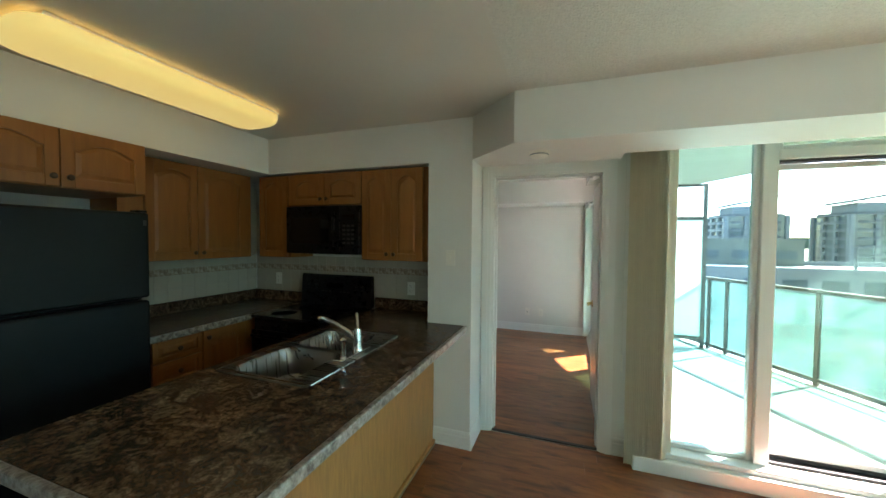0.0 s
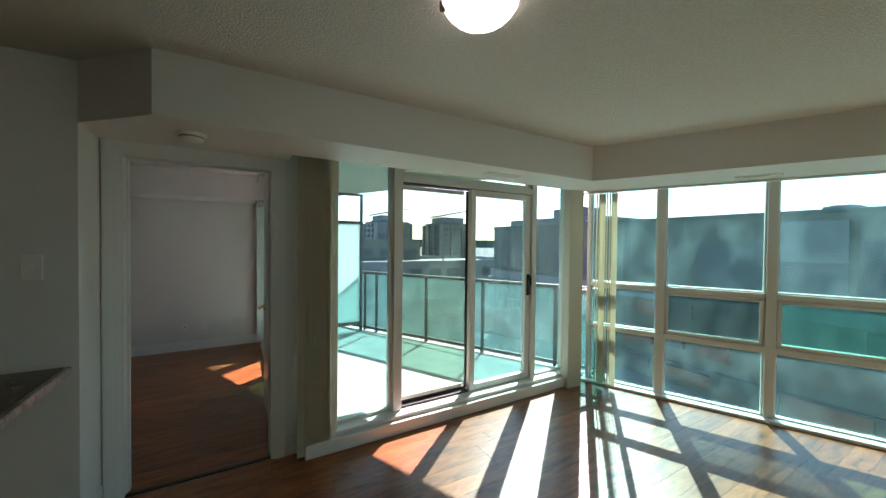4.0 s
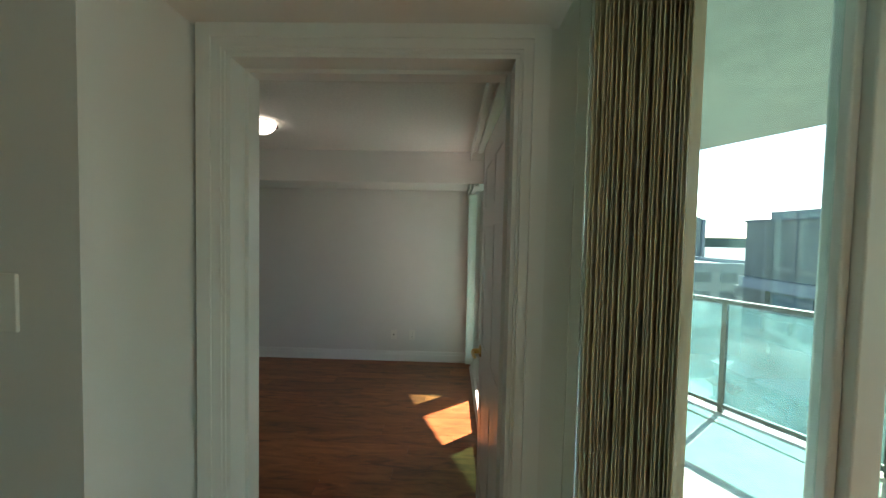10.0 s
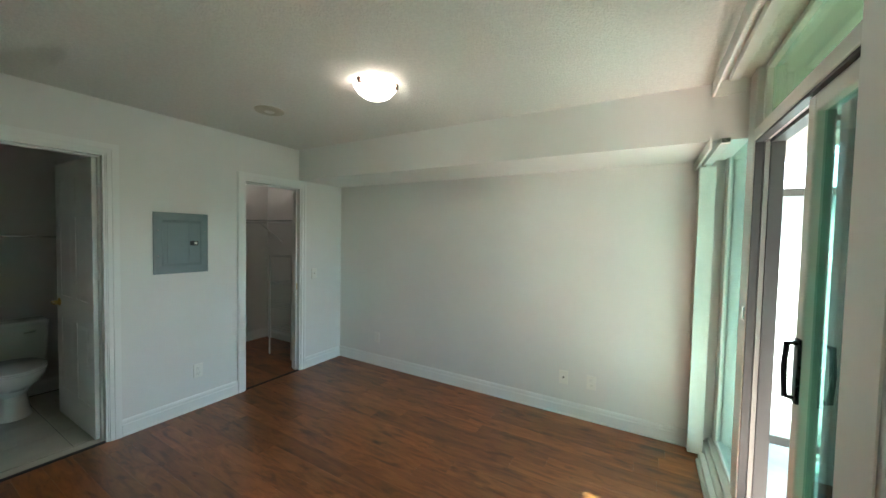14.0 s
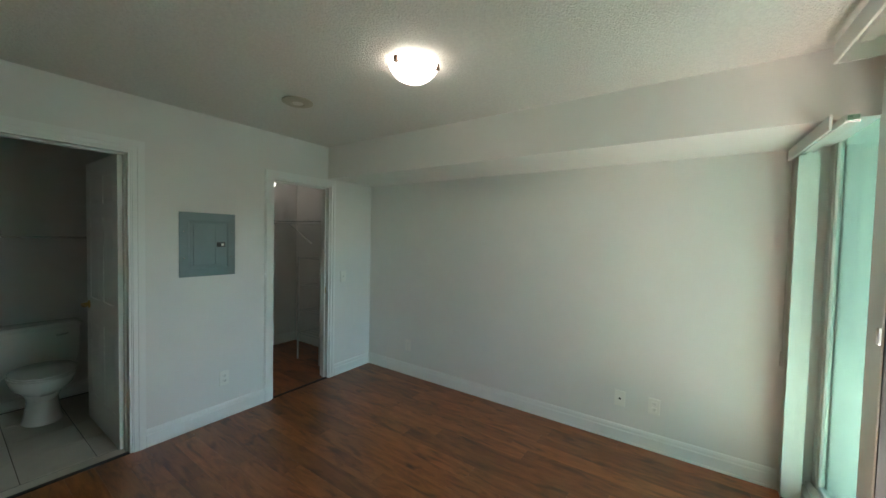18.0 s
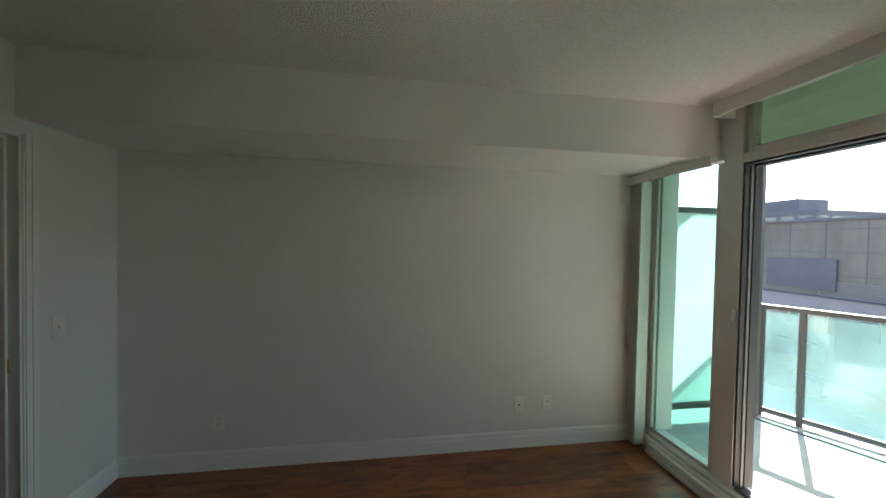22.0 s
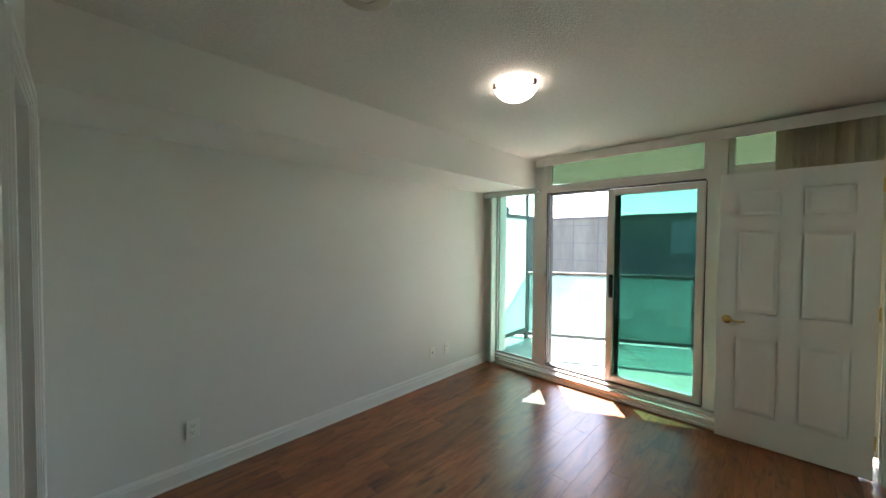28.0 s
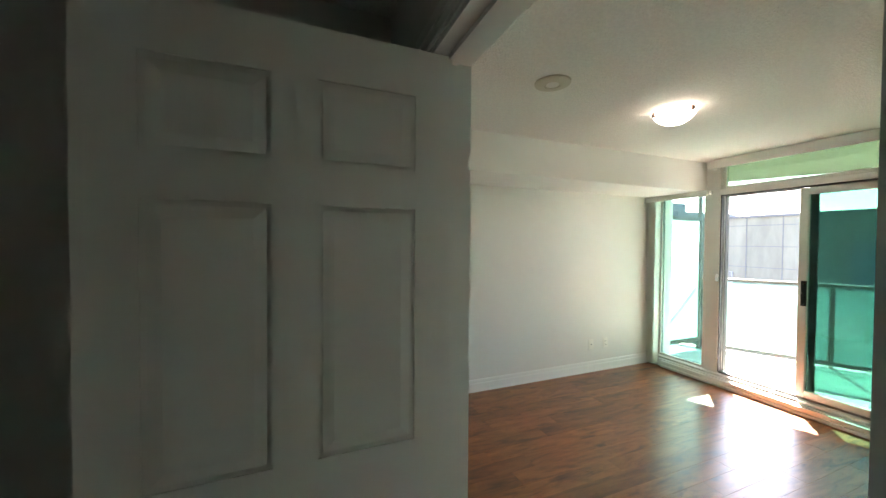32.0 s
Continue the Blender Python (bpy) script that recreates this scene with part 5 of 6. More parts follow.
w5 = thing("wire_shelf", "white wire closet shelf along the end wall", "shelf", at=(-4.3, 5.3, 1.68))
for k in range(8):
    bm = bmesh.new()
    rod(bm, (-4.44 + k * 0.036, 4.6, 1.69), (-4.44 + k * 0.036, 5.83, 1.69), 0.0035, 6)
    part("wire", bm, WIRE, w5)
bm = bmesh.new()
rod(bm, (-4.17, 4.6, 1.655), (-4.17, 5.83, 1.655), 0.006, 8)
part("front_rod", bm, WIRE, w5)
rk = thing("shelf_rack", "white wire shelf tower standing against the closet wall", "rack", at=(-3.6, 6.0, 0))
for x in (-3.72, -3.30):
    for y in (5.74, 6.10):
        bm = bmesh.new()
        rod(bm, (x, y, 0), (x, y, 1.25), 0.010, 8)
        part("post", bm, WIRE, rk)
for z in (0.32, 0.60, 0.90, 1.235):
    bm = bmesh.new()
    for y in (5.74, 5.81, 5.88, 5.95, 6.02, 6.10):
        rod(bm, (-3.72, y, z), (-3.30, y, z), 0.004, 6)
    rod(bm, (-3.72, 5.74, z), (-3.72, 6.10, z), 0.005, 6)
    rod(bm, (-3.30, 5.74, z), (-3.30, 6.10, z), 0.005, 6)
    part("shelf", bm, WIRE, rk)
cb = thing("closet_bulb", "bare lit bulb on the closet ceiling", "bulb", at=(-4.22, 5.72, CEIL))
part("holder", lathe(bmesh.new(), [(0.05, 0.0), (0.048, -0.02), (0.024, -0.035), (0.022, -0.05)], 20, Matrix.Translation((-4.22, 5.72, CEIL))), PLASTIC, cb, smooth=True)
part("bulb", lathe(bmesh.new(), [(0.014, -0.05), (0.028, -0.075), (0.032, -0.10), (0.022, -0.125), (0.001, -0.133)], 18, Matrix.Translation((-4.22, 5.72, CEIL))), BULB, cb, smooth=True)

# ---------------------------------------------------------------- bathroom
to = thing("toilet", "white ceramic two-piece toilet with a closed lid", "toilet", at=(-4.1, 3.76, 0))


def loft(rings, cap=True):
    bm = bmesh.new()
    vs = [[bm.verts.new(p) for p in r] for r in rings]
    n = len(vs[0])
    for a, b in zip(vs, vs[1:]):
        for k in range(n):
            bm.faces.new((a[k], a[(k + 1) % n], b[(k + 1) % n], b[k]))
    if cap:
        bm.faces.new(vs[0][::-1])
        bm.faces.new(vs[-1])
    return bm


def egg(cx, cy, z, front, back, half, n=28):
    """An egg-shaped ring; its front looks to +x."""
    return [(cx + (front if math.cos(a) > 0 else back) * math.cos(a), cy + half * math.sin(a), z) for a in [2 * pi * k / n for k in range(n)]]


TY = 3.71
part("pedestal", loft([egg(-4.06, TY, 0.0, 0.16, 0.16, 0.115), egg(-4.06, TY, 0.05, 0.14, 0.15, 0.10), egg(-4.05, TY, 0.18, 0.11, 0.14, 0.085), egg(-4.02, TY, 0.25, 0.16, 0.17, 0.11)]), CERAMIC, to, smooth=True)
part("bowl", loft([egg(-4.02, TY, 0.24, 0.15, 0.16, 0.10), egg(-4.01, TY, 0.30, 0.22, 0.20, 0.16), egg(-4.01, TY, 0.36, 0.26, 0.22, 0.182), egg(-4.01, TY, 0.385, 0.265, 0.22, 0.185)]), CERAMIC, to, smooth=True)
part("seat", loft([egg(-4.01, TY, 0.387, 0.265, 0.20, 0.185), egg(-4.01, TY, 0.395, 0.272, 0.205, 0.19), egg(-4.01, TY, 0.403, 0.268, 0.20, 0.187)]), CERAMIC, to, smooth=True)
part("lid", loft([egg(-4.01, TY, 0.405, 0.265, 0.20, 0.185), egg(-4.01, TY, 0.415, 0.268, 0.20, 0.187), egg(-4.01, TY, 0.428, 0.24, 0.18, 0.165)]), CERAMIC, to, smooth=True)
part("tank", loft([[(x, y, z) for x, y in rounded(-4.435, -4.25 + s, TY - 0.215 - s, TY + 0.245 + s, 0.03)] for z, s in ((0.37, -0.01), (0.42, 0.0), (0.68, 0.012))]), CERAMIC, to, smooth=True)
part("tank_lid", loft([[(x, y, z) for x, y in rounded(-4.44, -4.225 + s, TY - 0.235 - s, TY + 0.265 + s, 0.035)] for z, s in ((0.682, -0.004), (0.69, 0.0), (0.708, 0.0), (0.72, -0.012))]), CERAMIC, to, smooth=True)
part("flush_lever", tube(bmesh.new(), [(-4.235, TY + 0.17, 0.63), (-4.215, TY + 0.16, 0.63), (-4.212, TY + 0.10, 0.625)], 0.007), CHROME, to, smooth=True)
sv = thing("supply_valve", "white toilet supply valve on the bathroom wall", "valve", at=(-4.4, 3.50, 0.2))
part("hose", tube(bmesh.new(), [(-4.445, 3.46, 0.22), (-4.40, 3.46, 0.22), (-4.37, 3.49, 0.26), (-4.36, 3.56, 0.33), (-4.35, 3.58, 0.40)], 0.008), PLASTIC, sv, smooth=True)
part("wheel", lathe(bmesh.new(), [(0.02, 0.0), (0.024, 0.006), (0.02, 0.012)], 16, Matrix.Translation((-4.38, 3.46, 0.22)) @ Matrix.Rotation(radians(90), 4, "Y")), PLASTIC, sv)
tb = thing("towel_bar", "chrome towel bar on the bathroom wall", "towel bar", at=(-4.42, 3.8, 1.45))
part("bar", rod(bmesh.new(), (-4.39, 3.53, 1.45), (-4.39, 4.14, 1.45), 0.009), CHROME, tb, smooth=True)
for y in (3.53, 4.14):
    part("bracket", boxes((-4.448, -4.375, y - 0.016, y + 0.016, 1.43, 1.47), r=0.005), CHROME, tb)

# ---------------------------------------------------------------- outdoors
GZ = -19.0
ASPHALT = mat("asphalt", (0.05, 0.05, 0.052), 0.9, var=0.2, scale=0.3, bump=0.2, bscale=3)
PAVING = mat("paving", (0.34, 0.32, 0.29), 0.9, var=0.12, scale=0.5)
GRASSM = mat("town_ground", (0.11, 0.10, 0.09), 0.95, var=0.35, scale=0.12)
CLAD = mat("grey_cladding", (0.125, 0.132, 0.108), 0.7, var=0.28, scale=0.25, stretch=(1, 1, 0.3))
CLAD2 = mat("pale_cladding", (0.19, 0.205, 0.21), 0.7, var=0.08, scale=0.4)
CLAD3 = mat("dark_cladding", (0.075, 0.088, 0.10), 0.6, var=0.12, scale=0.4)
ROOFM = mat("roof_gravel", (0.36, 0.35, 0.33), 0.95, var=0.15, scale=1.2)
TOWER = mat("tower_concrete", (0.20, 0.215, 0.225), 0.8, var=0.06, scale=0.3)
FARGLASS = mat("far_glazing", (0.05, 0.085, 0.10), 0.12, var=0.25, scale=0.5, spec=0.8)
BRICKM = mat("brick_far", (0.26, 0.13, 0.09), 0.9, var=0.15, scale=1.5)
HILL = mat("far_woods", (0.05, 0.08, 0.06), 0.95, var=0.3, scale=0.02)
structure("ground", boxes((-1500, 3000, -2500, 3000, GZ - 1, GZ)), GRASSM, "flat ground around the buildings", "ground")
structure("road", boxes((17, 30, -200, 260, GZ, GZ + 0.03)), ASPHALT, "dark asphalt street below", "road")
structure("pavement", boxes((12, 17, -200, 260, GZ, GZ + 0.15), (30, 36, -200, 260, GZ, GZ + 0.15)), PAVING, "pale pavement beside the street", "pavement")


def house(name, label, x0, x1, y0, y1, z1, wallm, storey=3.0, bay=3.2, sill=0.9, head=2.4, side="w", parapet=0.4, z0=GZ, glaze=0.7, zwin0=None):
    """A box building with a parapet and recessed windows, storey by storey, on the named sides."""
    b = thing(name, label, "building", at=((x0 + x1) / 2, (y0 + y1) / 2, z0))
    part("wall", boxes((x0, x1, y0, y1, z0, z1)), wallm, b)
    part("parapet", boxes((x0 - 0.1, x0 + 0.3, y0, y1, z1, z1 + parapet), (x1 - 0.3, x1 + 0.1, y0, y1, z1, z1 + parapet), (x0 + 0.3, x1 - 0.3, y0 - 0.1, y0 + 0.3, z1, z1 + parapet), (x0 + 0.3, x1 - 0.3, y1 - 0.3, y1 + 0.1, z1, z1 + parapet)), wallm, b)
    n = int((z1 - z0) / storey)
    for k in range(n):
        z = z1 - (k + 1) * storey
        for s in side:
            a0, a1 = (y0, y1) if s in "we" else (x0, x1)
            m = int((a1 - a0) / bay)
            for j in range(m):
                c = a0 + (a1 - a0) * (j + 0.5) / m
                h = bay * glaze / 2
                if s in "we":
                    x = x0 if s == "w" else x1
                    o = -0.06 if s == "w" else 0.06
                    w = part("window", boxes((min(x, x + o), max(x, x + o), c - h, c + h, z + sill, z + head)), FARGLASS, b)
                else:
                    y = y0 if s == "s" else y1
                    o = -0.06 if s == "s" else 0.06
                    w = part("window", boxes((c - h, c + h, min(y, y + o), max(y, y + o), z + sill, z + head)), FARGLASS, b)
    return b


# Large windowless hall across the street
h = thing("hall_building", "long grey windowless hall across the street", "building", at=(55, -10, GZ))
part("wall", boxes((40, 80, -90, 50, GZ, 4.25)), CLAD, h)
part("roof_cap", boxes((39.8, 80.2, -90.2, 50.2, 4.25, 4.5)), CLAD3, h)
for y0, y1, z0, z1, m in ((12.5, 17.4, -2.4, 1.8, CLAD3), (7.5, 11.6, -2.4, 0.2, CLAD3), (7.5, 11.6, 0.3, 3.6, CLAD2), (1.0, 6.7, -2.4, 2.0, CLAD3), (-20, -6, -2.4, 2.2, CLAD3), (30, 36, -2.4, 0.6, CLAD3), (-46, -26, -2.4, 1.2, CLAD3)):
    part("wall_panel", boxes((39.75, 40.0, y0, y1, z0, z1)), m, h)
part("band", boxes((39.7, 40.0, -90, 50, -11.0, -10.65)), CLAD3, h)
part("ledge", boxes((39.3, 40.0, -90, 50, -4.4, -3.05)), CLAD2, h, "pale ledge along the hall wall")
part("ledge_cap", boxes((39.2, 40.0, -90, 50, -3.05, -2.95)), CLAD3, h)
lv = part("louvre", boxes((39.85, 40.0, 26.2, 31.4, -2.92, -2.84), (39.85, 40.0, 26.2, 31.4, -1.57, -1.49), (39.85, 40.0, 26.2, 26.3, -2.84, -1.57), (39.85, 40.0, 31.3, 31.4, -2.84, -1.57)), CLAD2, h, "pale louvre in the hall wall")
for k in range(9):
    part("slat", boxes((39.87, 39.98, 26.3, 31.3, -2.80 + k * 0.135, -2.74 + k * 0.135)), CLAD2, lv)
for z in (-0.9, 1.25, 3.4):
    part("wall_joint", boxes((39.97, 40.02, -90, 50, z, z + 0.06)), CLAD3, h)
SIGN = mat("red_sign", (0.20, 0.06, 0.045), 0.7, var=0.2, scale=0.6)
rh = random.Random(31)
for z0, z1 in ((-12.6, -10.6), (-9.6, -7.4), (-6.4, -4.0)):
    y = -40.0
    while y < 48:
        w = rh.uniform(1.6, 5.0)
        if rh.random() < 0.75:
            m = rh.choice((CLAD3, CLAD3, FARGLASS, BRICKM, SIGN, CLAD))
            part("bay_panel", boxes((39.72 - rh.uniform(0, 0.5), 40.0, y, y + w, z0 + rh.uniform(0, 0.6), z1 - rh.uniform(0, 0.6))), m, h)
        y += w + rh.uniform(0.2, 1.2)
part("canopy", boxes((33.5, 40, -60, 40, -13.6, -13.1)), CLAD2, h)
for k in range(46):
    y = -89 + k * 3.0
    part("wall_joint", boxes((39.97, 40.02, y, y + 0.07, -2.2, 4.25)), CLAD3, h)
part("rooftop_unit", boxes((45, 48, 7.9, 10.1, 4.5, 5.1), (45.3, 47.7, 8.3, 9.7, 5.1, 5.2)), CLAD2, h)
part("rooftop_unit", boxes((46, 48, 36.0, 38.0, 4.5, 5.1), (46.3, 47.7, 36.3, 37.2, 5.1, 5.25)), CLAD3, h)
for k in range(14):
    y = -60 + k * 7.4
    part("column", boxes((34, 34.5, y, y + 0.5, GZ + 0.15, -13.6)), CLAD2, h)
    part("shopfront", boxes((39.6, 40, y + 1, y + 6.4, GZ + 0.6, -14.4)), FARGLASS, h)

# Lower block with a deep flat roof, north-east
house("low_block", "low pale office block with a flat roof", 16, 62, 66, 92, -3.2, CLAD2, 3.4, 4.2, 0.8, 2.6, "s", 0.9)
house("low_block", "grey low block with a plain upper wall", 12, 44, 88, 118, 1.6, CLAD, 5.0, 6.0, 1.5, 3.2, "s", 0.5)
house("low_block", "pale low block beyond the balcony", -30, 8, 70, 96, 0.4, CLAD2, 3.2, 4.0, 0.8, 2.5, "se", 0.7)
vp = thing("vent_pipe", "thin dark vent pipe on a flat roof", "pipe", at=(44, 75, -2.3))
part("pipe", rod(bmesh.new(), (44, 75, -3.2), (44, 75, 0.6), 0.22), CLAD3, vp)
part("cap", rod(bmesh.new(), (44, 75, 0.6), (44, 75, 0.9), 0.4), CLAD3, vp)


def tower(label, cx, cy, w, d, z1, floors, wing=1):
    """A far apartment tower: a glazed core, a slab and balcony band at every floor, a set-back penthouse with a tilted roof fin."""
    b = thing("apartment_tower", label, "building", group="far apartment towers", at=(cx, cy, GZ))
    part("core", boxes((cx - w / 2, cx + w / 2, cy - d / 2, cy + d / 2, GZ, z1)), FARGLASS, b)
    for k in range(floors):
        z = z1 - 2.9 * k
        out = rounded(cx - w / 2 - 1.3, cx + w / 2 + 1.3, cy - d / 2 - 1.3, cy + d / 2 + 1.3, min(w, d) * 0.36, 5)
        bm = bmesh.new()
        prism(bm, out, z - 0.35, z)
        f = part("balcony_slab", bm, TOWER, b)
        bm = bmesh.new()
        prism(bm, rounded(cx - w / 2 - 1.25, cx + w / 2 + 1.25, cy - d / 2 - 1.25, cy + d / 2 + 1.25, min(w, d) * 0.35, 5), z, z + 0.75)
        part("parapet", bm, CLAD3, b)
    for sx in (-0.5, -0.17, 0.17, 0.5):
        part("pier", boxes((cx + w * sx - 0.6, cx + w * sx + 0.6, cy - d / 2 - 0.8, cy - d / 2 + 0.2, GZ, z1), (cx - w / 2 - 0.8, cx - w / 2 + 0.2, cy + d * sx - 0.6, cy + d * sx + 0.6, GZ, z1)), TOWER, b)
    part("penthouse", boxes((cx - w * 0.33, cx + w * 0.33, cy - d * 0.33, cy + d * 0.33, z1, z1 + 4.2)), TOWER, b)
    bm = bmesh.new()
    prism(bm, [(-w * 0.42, 4.2), (w * 0.52, 8.2), (w * 0.52, 8.7), (-w * 0.42, 5.0)], cy - d * 0.36, cy + d * 0.36, Matrix(((wing, 0, 0, cx), (0, 0, 1, 0), (0, 1, 0, z1), (0, 0, 0, 1))))
    part("roof_fin", bm, CLAD2, b)
    return b


tower("grey round-cornered apartment tower with a winged roof", 72, 186, 20, 20, 12.0, 14, 1)
tower("grey apartment tower with curved balconies and a roof wing", 103, 172, 20, 20, 11.5, 14, 1)
house("far_tower", "blue-grey glass tower far beyond the hall", 292, 316, 33, 42, 32, TOWER, 3.2, 3.4, 0.6, 2.9, "w", 1.5, glaze=0.85, z0=0)
house("far_tower", "low blue-grey block beyond the hall roof", 240, 262, 82, 112, 17, TOWER, 3.2, 3.6, 0.6, 2.9, "w", 1.0, glaze=0.8, z0=0)
house("far_tower", "dark block with stepped roof beyond the hall", 84, 108, 62, 96, 9.0, CLAD3, 3.0, 3.4, 0.6, 2.4, "ws", 0.6, glaze=0.7, z0=-5)
part("roof_step", boxes((88, 96, 68, 80, 9.0, 12.6)), CLAD3, bpy.data.objects["far_tower.002"])
bm = bmesh.new()
prism(bm, [(-200, 1500), (200, 1560), (700, 1450), (1200, 1200), (1220, 1260), (720, 1560), (200, 1700), (-200, 1640)], GZ, 16)
structure("backdrop_hills", bm, HILL, "low wooded hills on the horizon", "backdrop")

# Parked cars and low roofs by the street
CARS = [mat("car_paint_grey", (0.16, 0.17, 0.18), 0.25, var=0.03, coat=0.6), mat("car_paint_red", (0.25, 0.03, 0.025), 0.25, var=0.03, coat=0.6), mat("car_paint_white", (0.6, 0.6, 0.6), 0.25, var=0.02, coat=0.6)]


def car(x, y, paint, label):
    c = thing("parked_car", label, "car", group="parked cars in the street", at=(x, y, GZ + 0.03))
    z = GZ + 0.03
    m = Matrix(((0, 0, 1, x - 0.88), (1, 0, 0, y), (0, 1, 0, z), (0, 0, 0, 1)))
    part("body", prism(bmesh.new(), [(-2.2, 0.30), (2.2, 0.30), (2.25, 0.62), (2.0, 0.86), (1.2, 0.94), (-1.9, 0.96), (-2.25, 0.80), (-2.25, 0.45)], 0, 1.76, m), paint, c)
    part("cabin", prism(bmesh.new(), [(-1.8, 0.96), (1.15, 0.94), (0.45, 1.42), (-1.2, 1.45)], 0.10, 1.66, m), FARGLASS, c)
    part("roof", prism(bmesh.new(), [(-1.25, 1.43), (0.47, 1.41), (0.42, 1.47), (-1.15, 1.49)], 0.10, 1.66, m), paint, c)
    for dy in (-1.4, 1.4):
        for dx in (-0.84, 0.66):
            w = part("wheel", rod(bmesh.new(), (x + dx, y + dy, z + 0.33), (x + dx + 0.18, y + dy, z + 0.33), 0.33, 16), DARKSEAL, c)
    return c


for k, (x, y) in enumerate(((18.6, 4), (18.6, 12), (28.6, 8), (28.6, 20), (28.6, -4), (18.6, -8), (18.6, 26), (28.6, 34))):
    car(x, y, CARS[k % 3], ("grey", "red", "white")[k % 3] + " car parked along the kerb")
house("podium", "low brown brick podium with a flat roof", 4.5, 12, -30, 40, -12, BRICKM, 3.5, 4, 0.8, 2.6, "e", 0.6)
for k, (x, y, r) in enumerate(((7.5, 6, 1.0), (9.5, 12, 1.3), (7, -3, 0.9))):
    v = thing("rooftop_unit", "grey rooftop ventilation unit on the podium", "roof unit", at=(x, y, -12))
    part("housing", boxes((x - r, x + r, y - r * 1.3, y + r * 1.3, -12, -12 + r), r=0.03), CLAD2, v)
    part("fan_cowl", rod(bmesh.new(), (x, y, -12 + r), (x, y, -12 + r + 0.3), r * 0.6), CLAD3, v)

# Low sheds and flat roofs between the street and the hall
AWN = mat("red_awning", (0.22, 0.055, 0.04), 0.8, var=0.2, scale=0.8)
rs = random.Random(23)
for k in range(12):
    y = -34 + k * 7.0 + rs.uniform(-1, 1)
    hgt, dep = rs.uniform(3.0, 5.5), rs.uniform(3.0, 5.0)
    sh = thing("street_shed", "low flat-roofed shed along the far pavement", "shed", group="sheds along the street", at=(33, y, GZ + 0.15))
    part("wall", boxes((39.5 - dep, 39.5, y, y + 5.2, GZ + 0.15, GZ + hgt)), (BRICKM, CLAD3, PAVING)[k % 3], sh)
    part("roof", boxes((39.2 - dep, 39.5, y - 0.2, y + 5.4, GZ + hgt, GZ + hgt + 0.25)), (ROOFM, CLAD2, CLAD3)[k % 3], sh)
    part("awning", prism(bmesh.new(), [(38.2 - dep, GZ + 2.3), (39.5 - dep, GZ + 2.9), (39.5 - dep, GZ + 3.0), (38.2 - dep, GZ + 2.4)], y + 0.4, y + 4.8, Matrix(((1, 0, 0, 0), (0, 0, 1, 0), (0, 1, 0, 0), (0, 0, 0, 1)))), AWN if k % 2 else CLAD2, sh)

# ---------------------------------------------------------------- boards and tiles


def board_mesh(L, W, name="board", t=0.011):
    bm = bmesh.new()
    c = 0.0007
    lo = [bm.verts.new(p) for p in ((0, 0, -t), (L, 0, -t), (L, W, -t), (0, W, -t))]
    ed = [bm.verts.new(p) for p in ((0, 0, -c), (L, 0, -c), (L, W, -c), (0, W, -c))]
    hi = [bm.verts.new(p) for p in ((c, c, 0), (L - c, c, 0), (L - c, W - c, 0), (c, W - c, 0))]
    bm.faces.new(hi)
    for a, b in ((lo, ed), (ed, hi)):
        for k in range(4):
            bm.faces.new((a[k], a[(k + 1) % 4], b[(k + 1) % 4], b[k]))
    me = bpy.data.meshes.new(name)
    bm.to_mesh(me)
    bm.free()
    return me


def boards(x_of, y0, y1, W, L, rng, near, joined):
    """Rows of boards along x between x_of(y) limits. Near ones become objects on shared meshes, the others go into the joined bmesh."""
    y = y0
    shared = {}
    while y < y1 - 1e-4:
        w = min(W, y1 - y)
        for xa, xb in x_of(y + w / 2):
            x = xa - rng.uniform(0.1, L - 0.1)
            while x < xb:
                a, b = max(x, xa), min(x + L, xb)
                x += L
                if b - a < 0.02:
                    continue
                if near((a + b) / 2, y + w / 2):
                    key = (round(b - a, 3), round(w, 3))
                    if key not in shared:
                        shared[key] = board_mesh(b - a - 0.0003, w - 0.0003)
                        shared[key].materials.append(LAMINATE)
                    ob = new("board", shared[key])
                    ob.location = (a, y, 0)
                    ob.parent = floor
                else:
                    box(joined, a, b - 0.0003, y, y + w - 0.0003, -0.011, 0)
        y += w


rng = random.Random(11)
joined = bmesh.new()


def living_x(y):
    e = 3.87 + (2.80 - y) * math.tan(SKEW)
    if y > 2.58:
        return [(-0.26, min(e, 3.87))]
    return [(-0.52 if y > 0.70 else -2.69, e)]


boards(living_x, -2.7, 2.885, 0.132, 1.21, rng, lambda x, y: y > 0.9 and x > -0.6, joined)
boards(lambda y: [(-0.15, 0.62)], 2.93, 3.0, 0.035, 1.21, rng, lambda x, y: True, joined)
boards(lambda y: [(-2.95, 0.72)], 3.0, 6.18, 0.132, 1.21, rng, lambda x, y: True, joined)
boards(lambda y: [(-4.45, -2.95 if 4.985 < y < 5.58 else -3.07)], 4.57, 6.18, 0.132, 1.21, rng, lambda x, y: False, joined)
# kitchen aisle
boards(lambda y: [(-2.08, -1.19)], 0.70, 2.28, 0.132, 1.21, rng, lambda x, y: False, joined)
tagged(part("boards_far", joined, LAMINATE, floor, "reddish brown laminate boards"), kind="stuff")

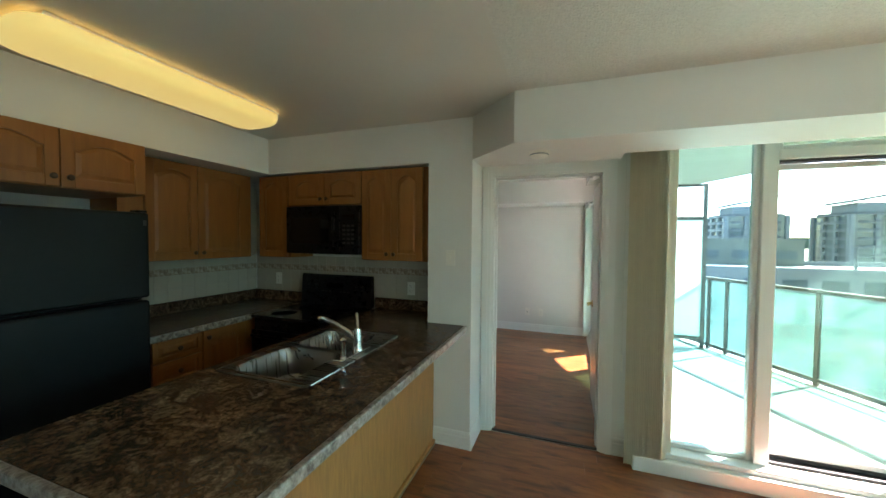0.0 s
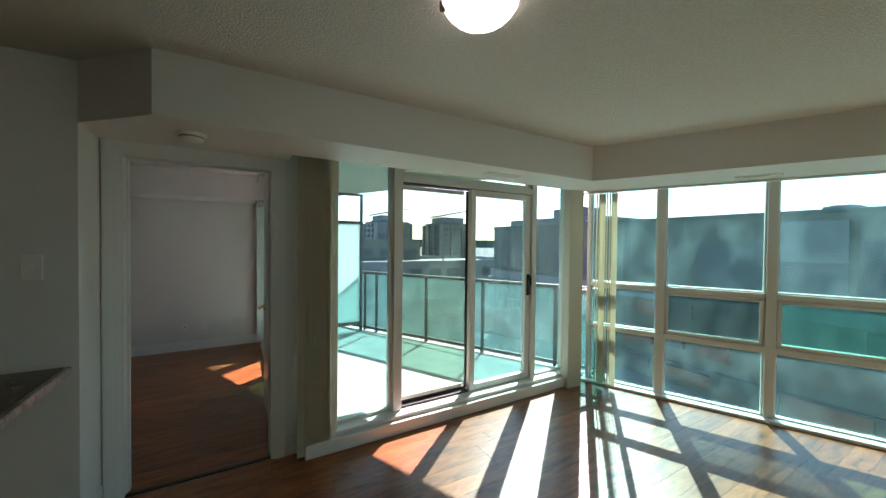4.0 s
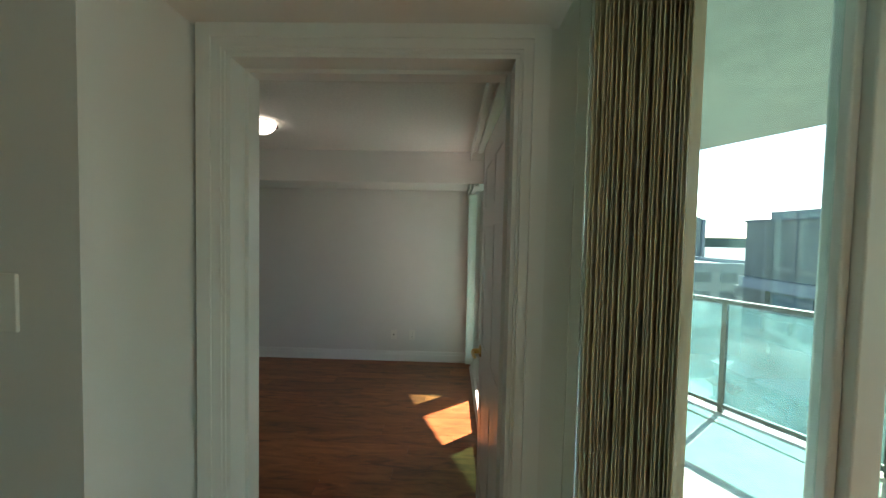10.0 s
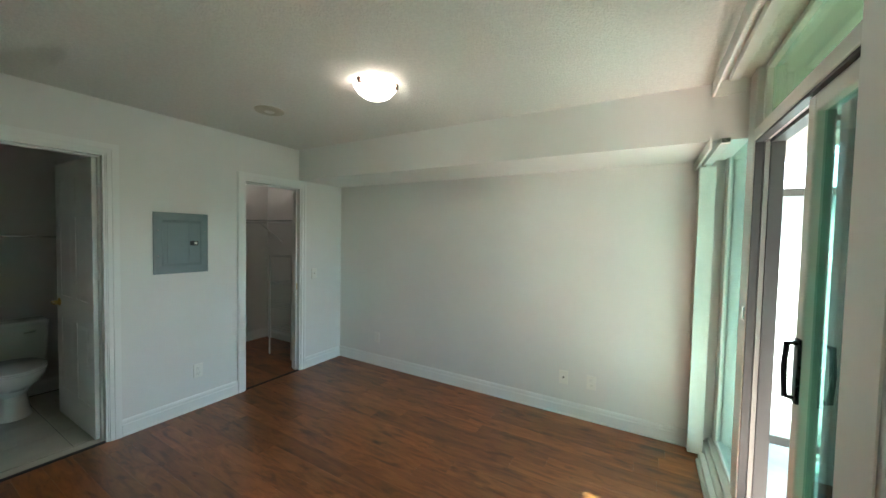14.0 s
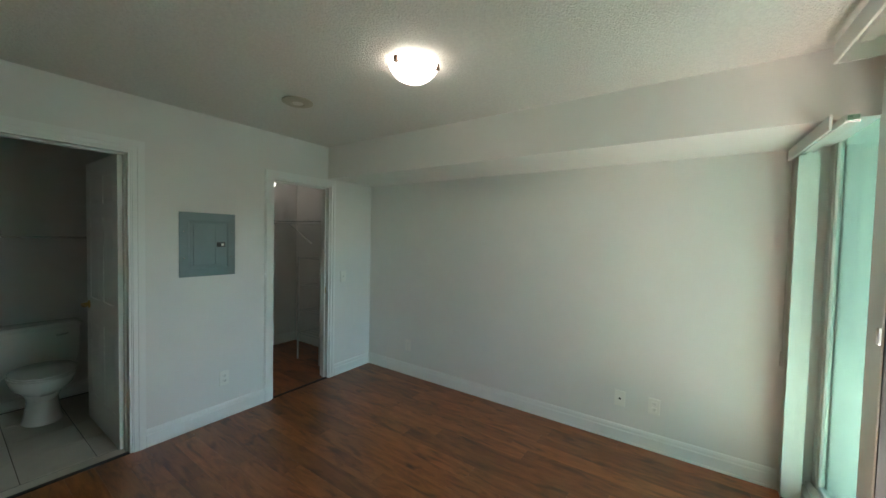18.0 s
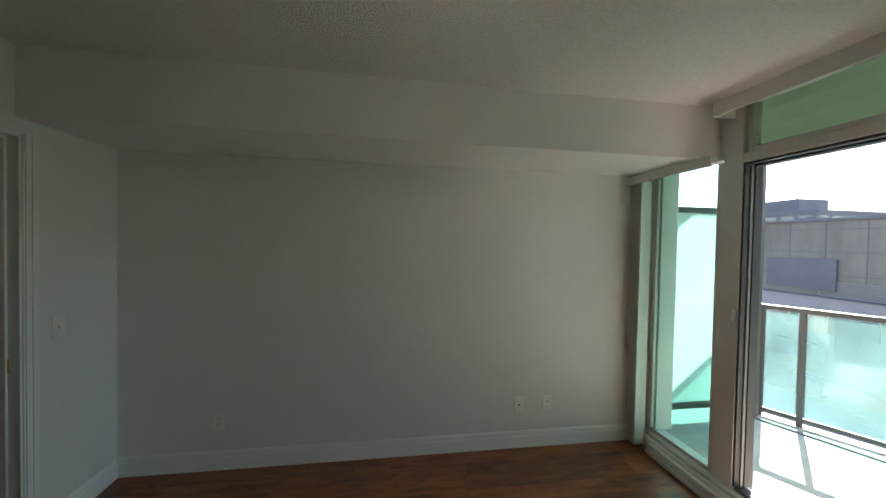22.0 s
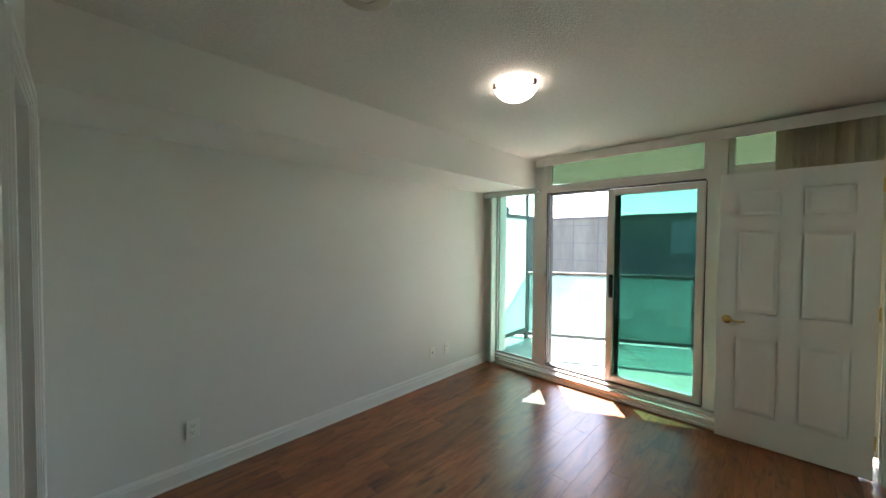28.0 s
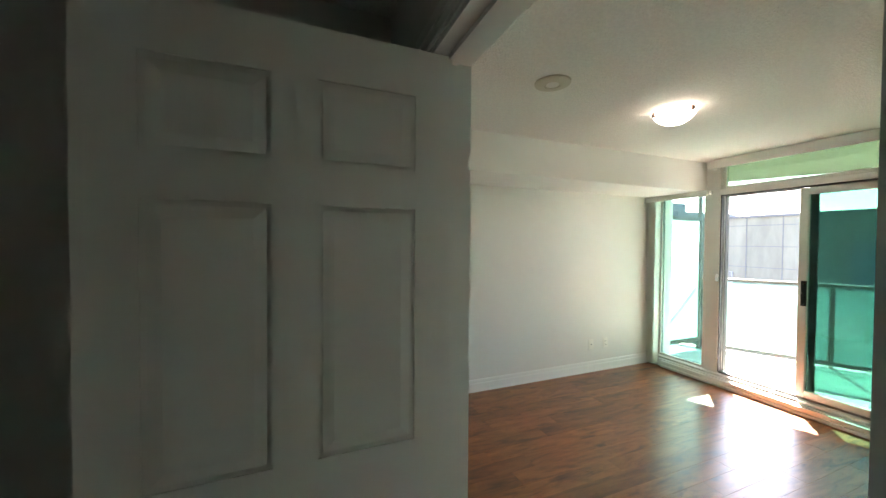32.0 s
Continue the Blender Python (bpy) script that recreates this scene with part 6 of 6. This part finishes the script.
# Bathroom floor tiles
tile_me = board_mesh(0.328, 0.328, "floor_tile", 0.009)
tile_me.materials.append(BATHTILE)
bt = structure("bathroom_floor", boxes((-4.45, -3.07, 2.12, 4.45, -0.0118, -0.0035)), DARKGROUT, "beige tiled bathroom floor", "floor")
for i in range(5):
    for j in range(8):
        x, y = -3.075 - (i + 1) * 0.333, 1.84 + j * 0.333
        if x < -4.74 or y > 4.45:
            continue
        x0, y0 = max(x, -4.449), max(y, 2.121)
        if x + 0.328 - x0 < 0.05 or y + 0.328 - y0 < 0.05:
            continue
        ob = new("floor_tile", tile_me)
        ob.parent = bt
        ob.location = (x0, y0, 0.0005)
        ob.scale = ((x + 0.328 - x0) / 0.328, min(1, (min(y + 0.328, 4.449) - y0) / 0.328), 1)

# Kitchen backsplash
def splash(name, label, m, length, z0, rows, tw, th):
    s = tagged(part(name, boxes((0, length, 0, 0.003, z0, 1.372), m=m), GROUT), label, "backsplash", kind="structure")
    tm = bpy.data.meshes.new("tile")
    bm = boxes((0.0012, tw - 0.0012, 0.003, 0.008, 0.0012, th - 0.0012), r=0.001)
    bmesh.ops.recalc_face_normals(bm, faces=bm.faces)
    bm.to_mesh(tm)
    bm.free()
    tm.materials.append(TILE)
    bmm = bpy.data.meshes.new("border_tile")
    bm = boxes((0.0012, tw - 0.0012, 0.003, 0.009, 0.001, 0.058), (tw * 0.30, tw * 0.42, 0.009, 0.010, 0.018, 0.042), (tw * 0.55, tw * 0.75, 0.009, 0.010, 0.022, 0.036))
    bmesh.ops.recalc_face_normals(bm, faces=bm.faces)
    bm.to_mesh(bmm)
    bm.free()
    bmm.materials.append(BORDER)
    for k in range(int(length / tw)):
        z = z0
        for r in range(rows):
            ob = new("tile", tm)
            ob.parent = s
            ob.matrix_local = m @ Matrix.Translation((k * tw, 0, z))
            z += th
        ob = new("border_tile", bmm)
        ob.parent = s
        ob.matrix_local = m @ Matrix.Translation((k * tw, 0, z))
        ob = new("tile", tm)
        ob.parent = s
        ob.matrix_local = m @ Matrix.Translation((k * tw, 0, z + 0.06)) @ Matrix.Diagonal((1, 1, (1.371 - z - 0.06) / th, 1))
    return s


splash("backsplash_north", "cream tiled kitchen backsplash with a patterned border", facing(-0.61, 2.93, 0, 0, -1) @ Matrix.Diagonal((1, 1, 1, 1)), 2.07, 1.012, 2, 0.108, 0.108)
splash("backsplash_west", "cream tiled backsplash along the kitchen wall", facing(-2.69, 2.92, 0, 1, 0), 1.40, 1.012, 2, 0.108, 0.108)

part("floor_tile", boxes((-3.069, -2.973, 3.116, 3.969, -0.0118, 0.0)), BATHTILE, bt)
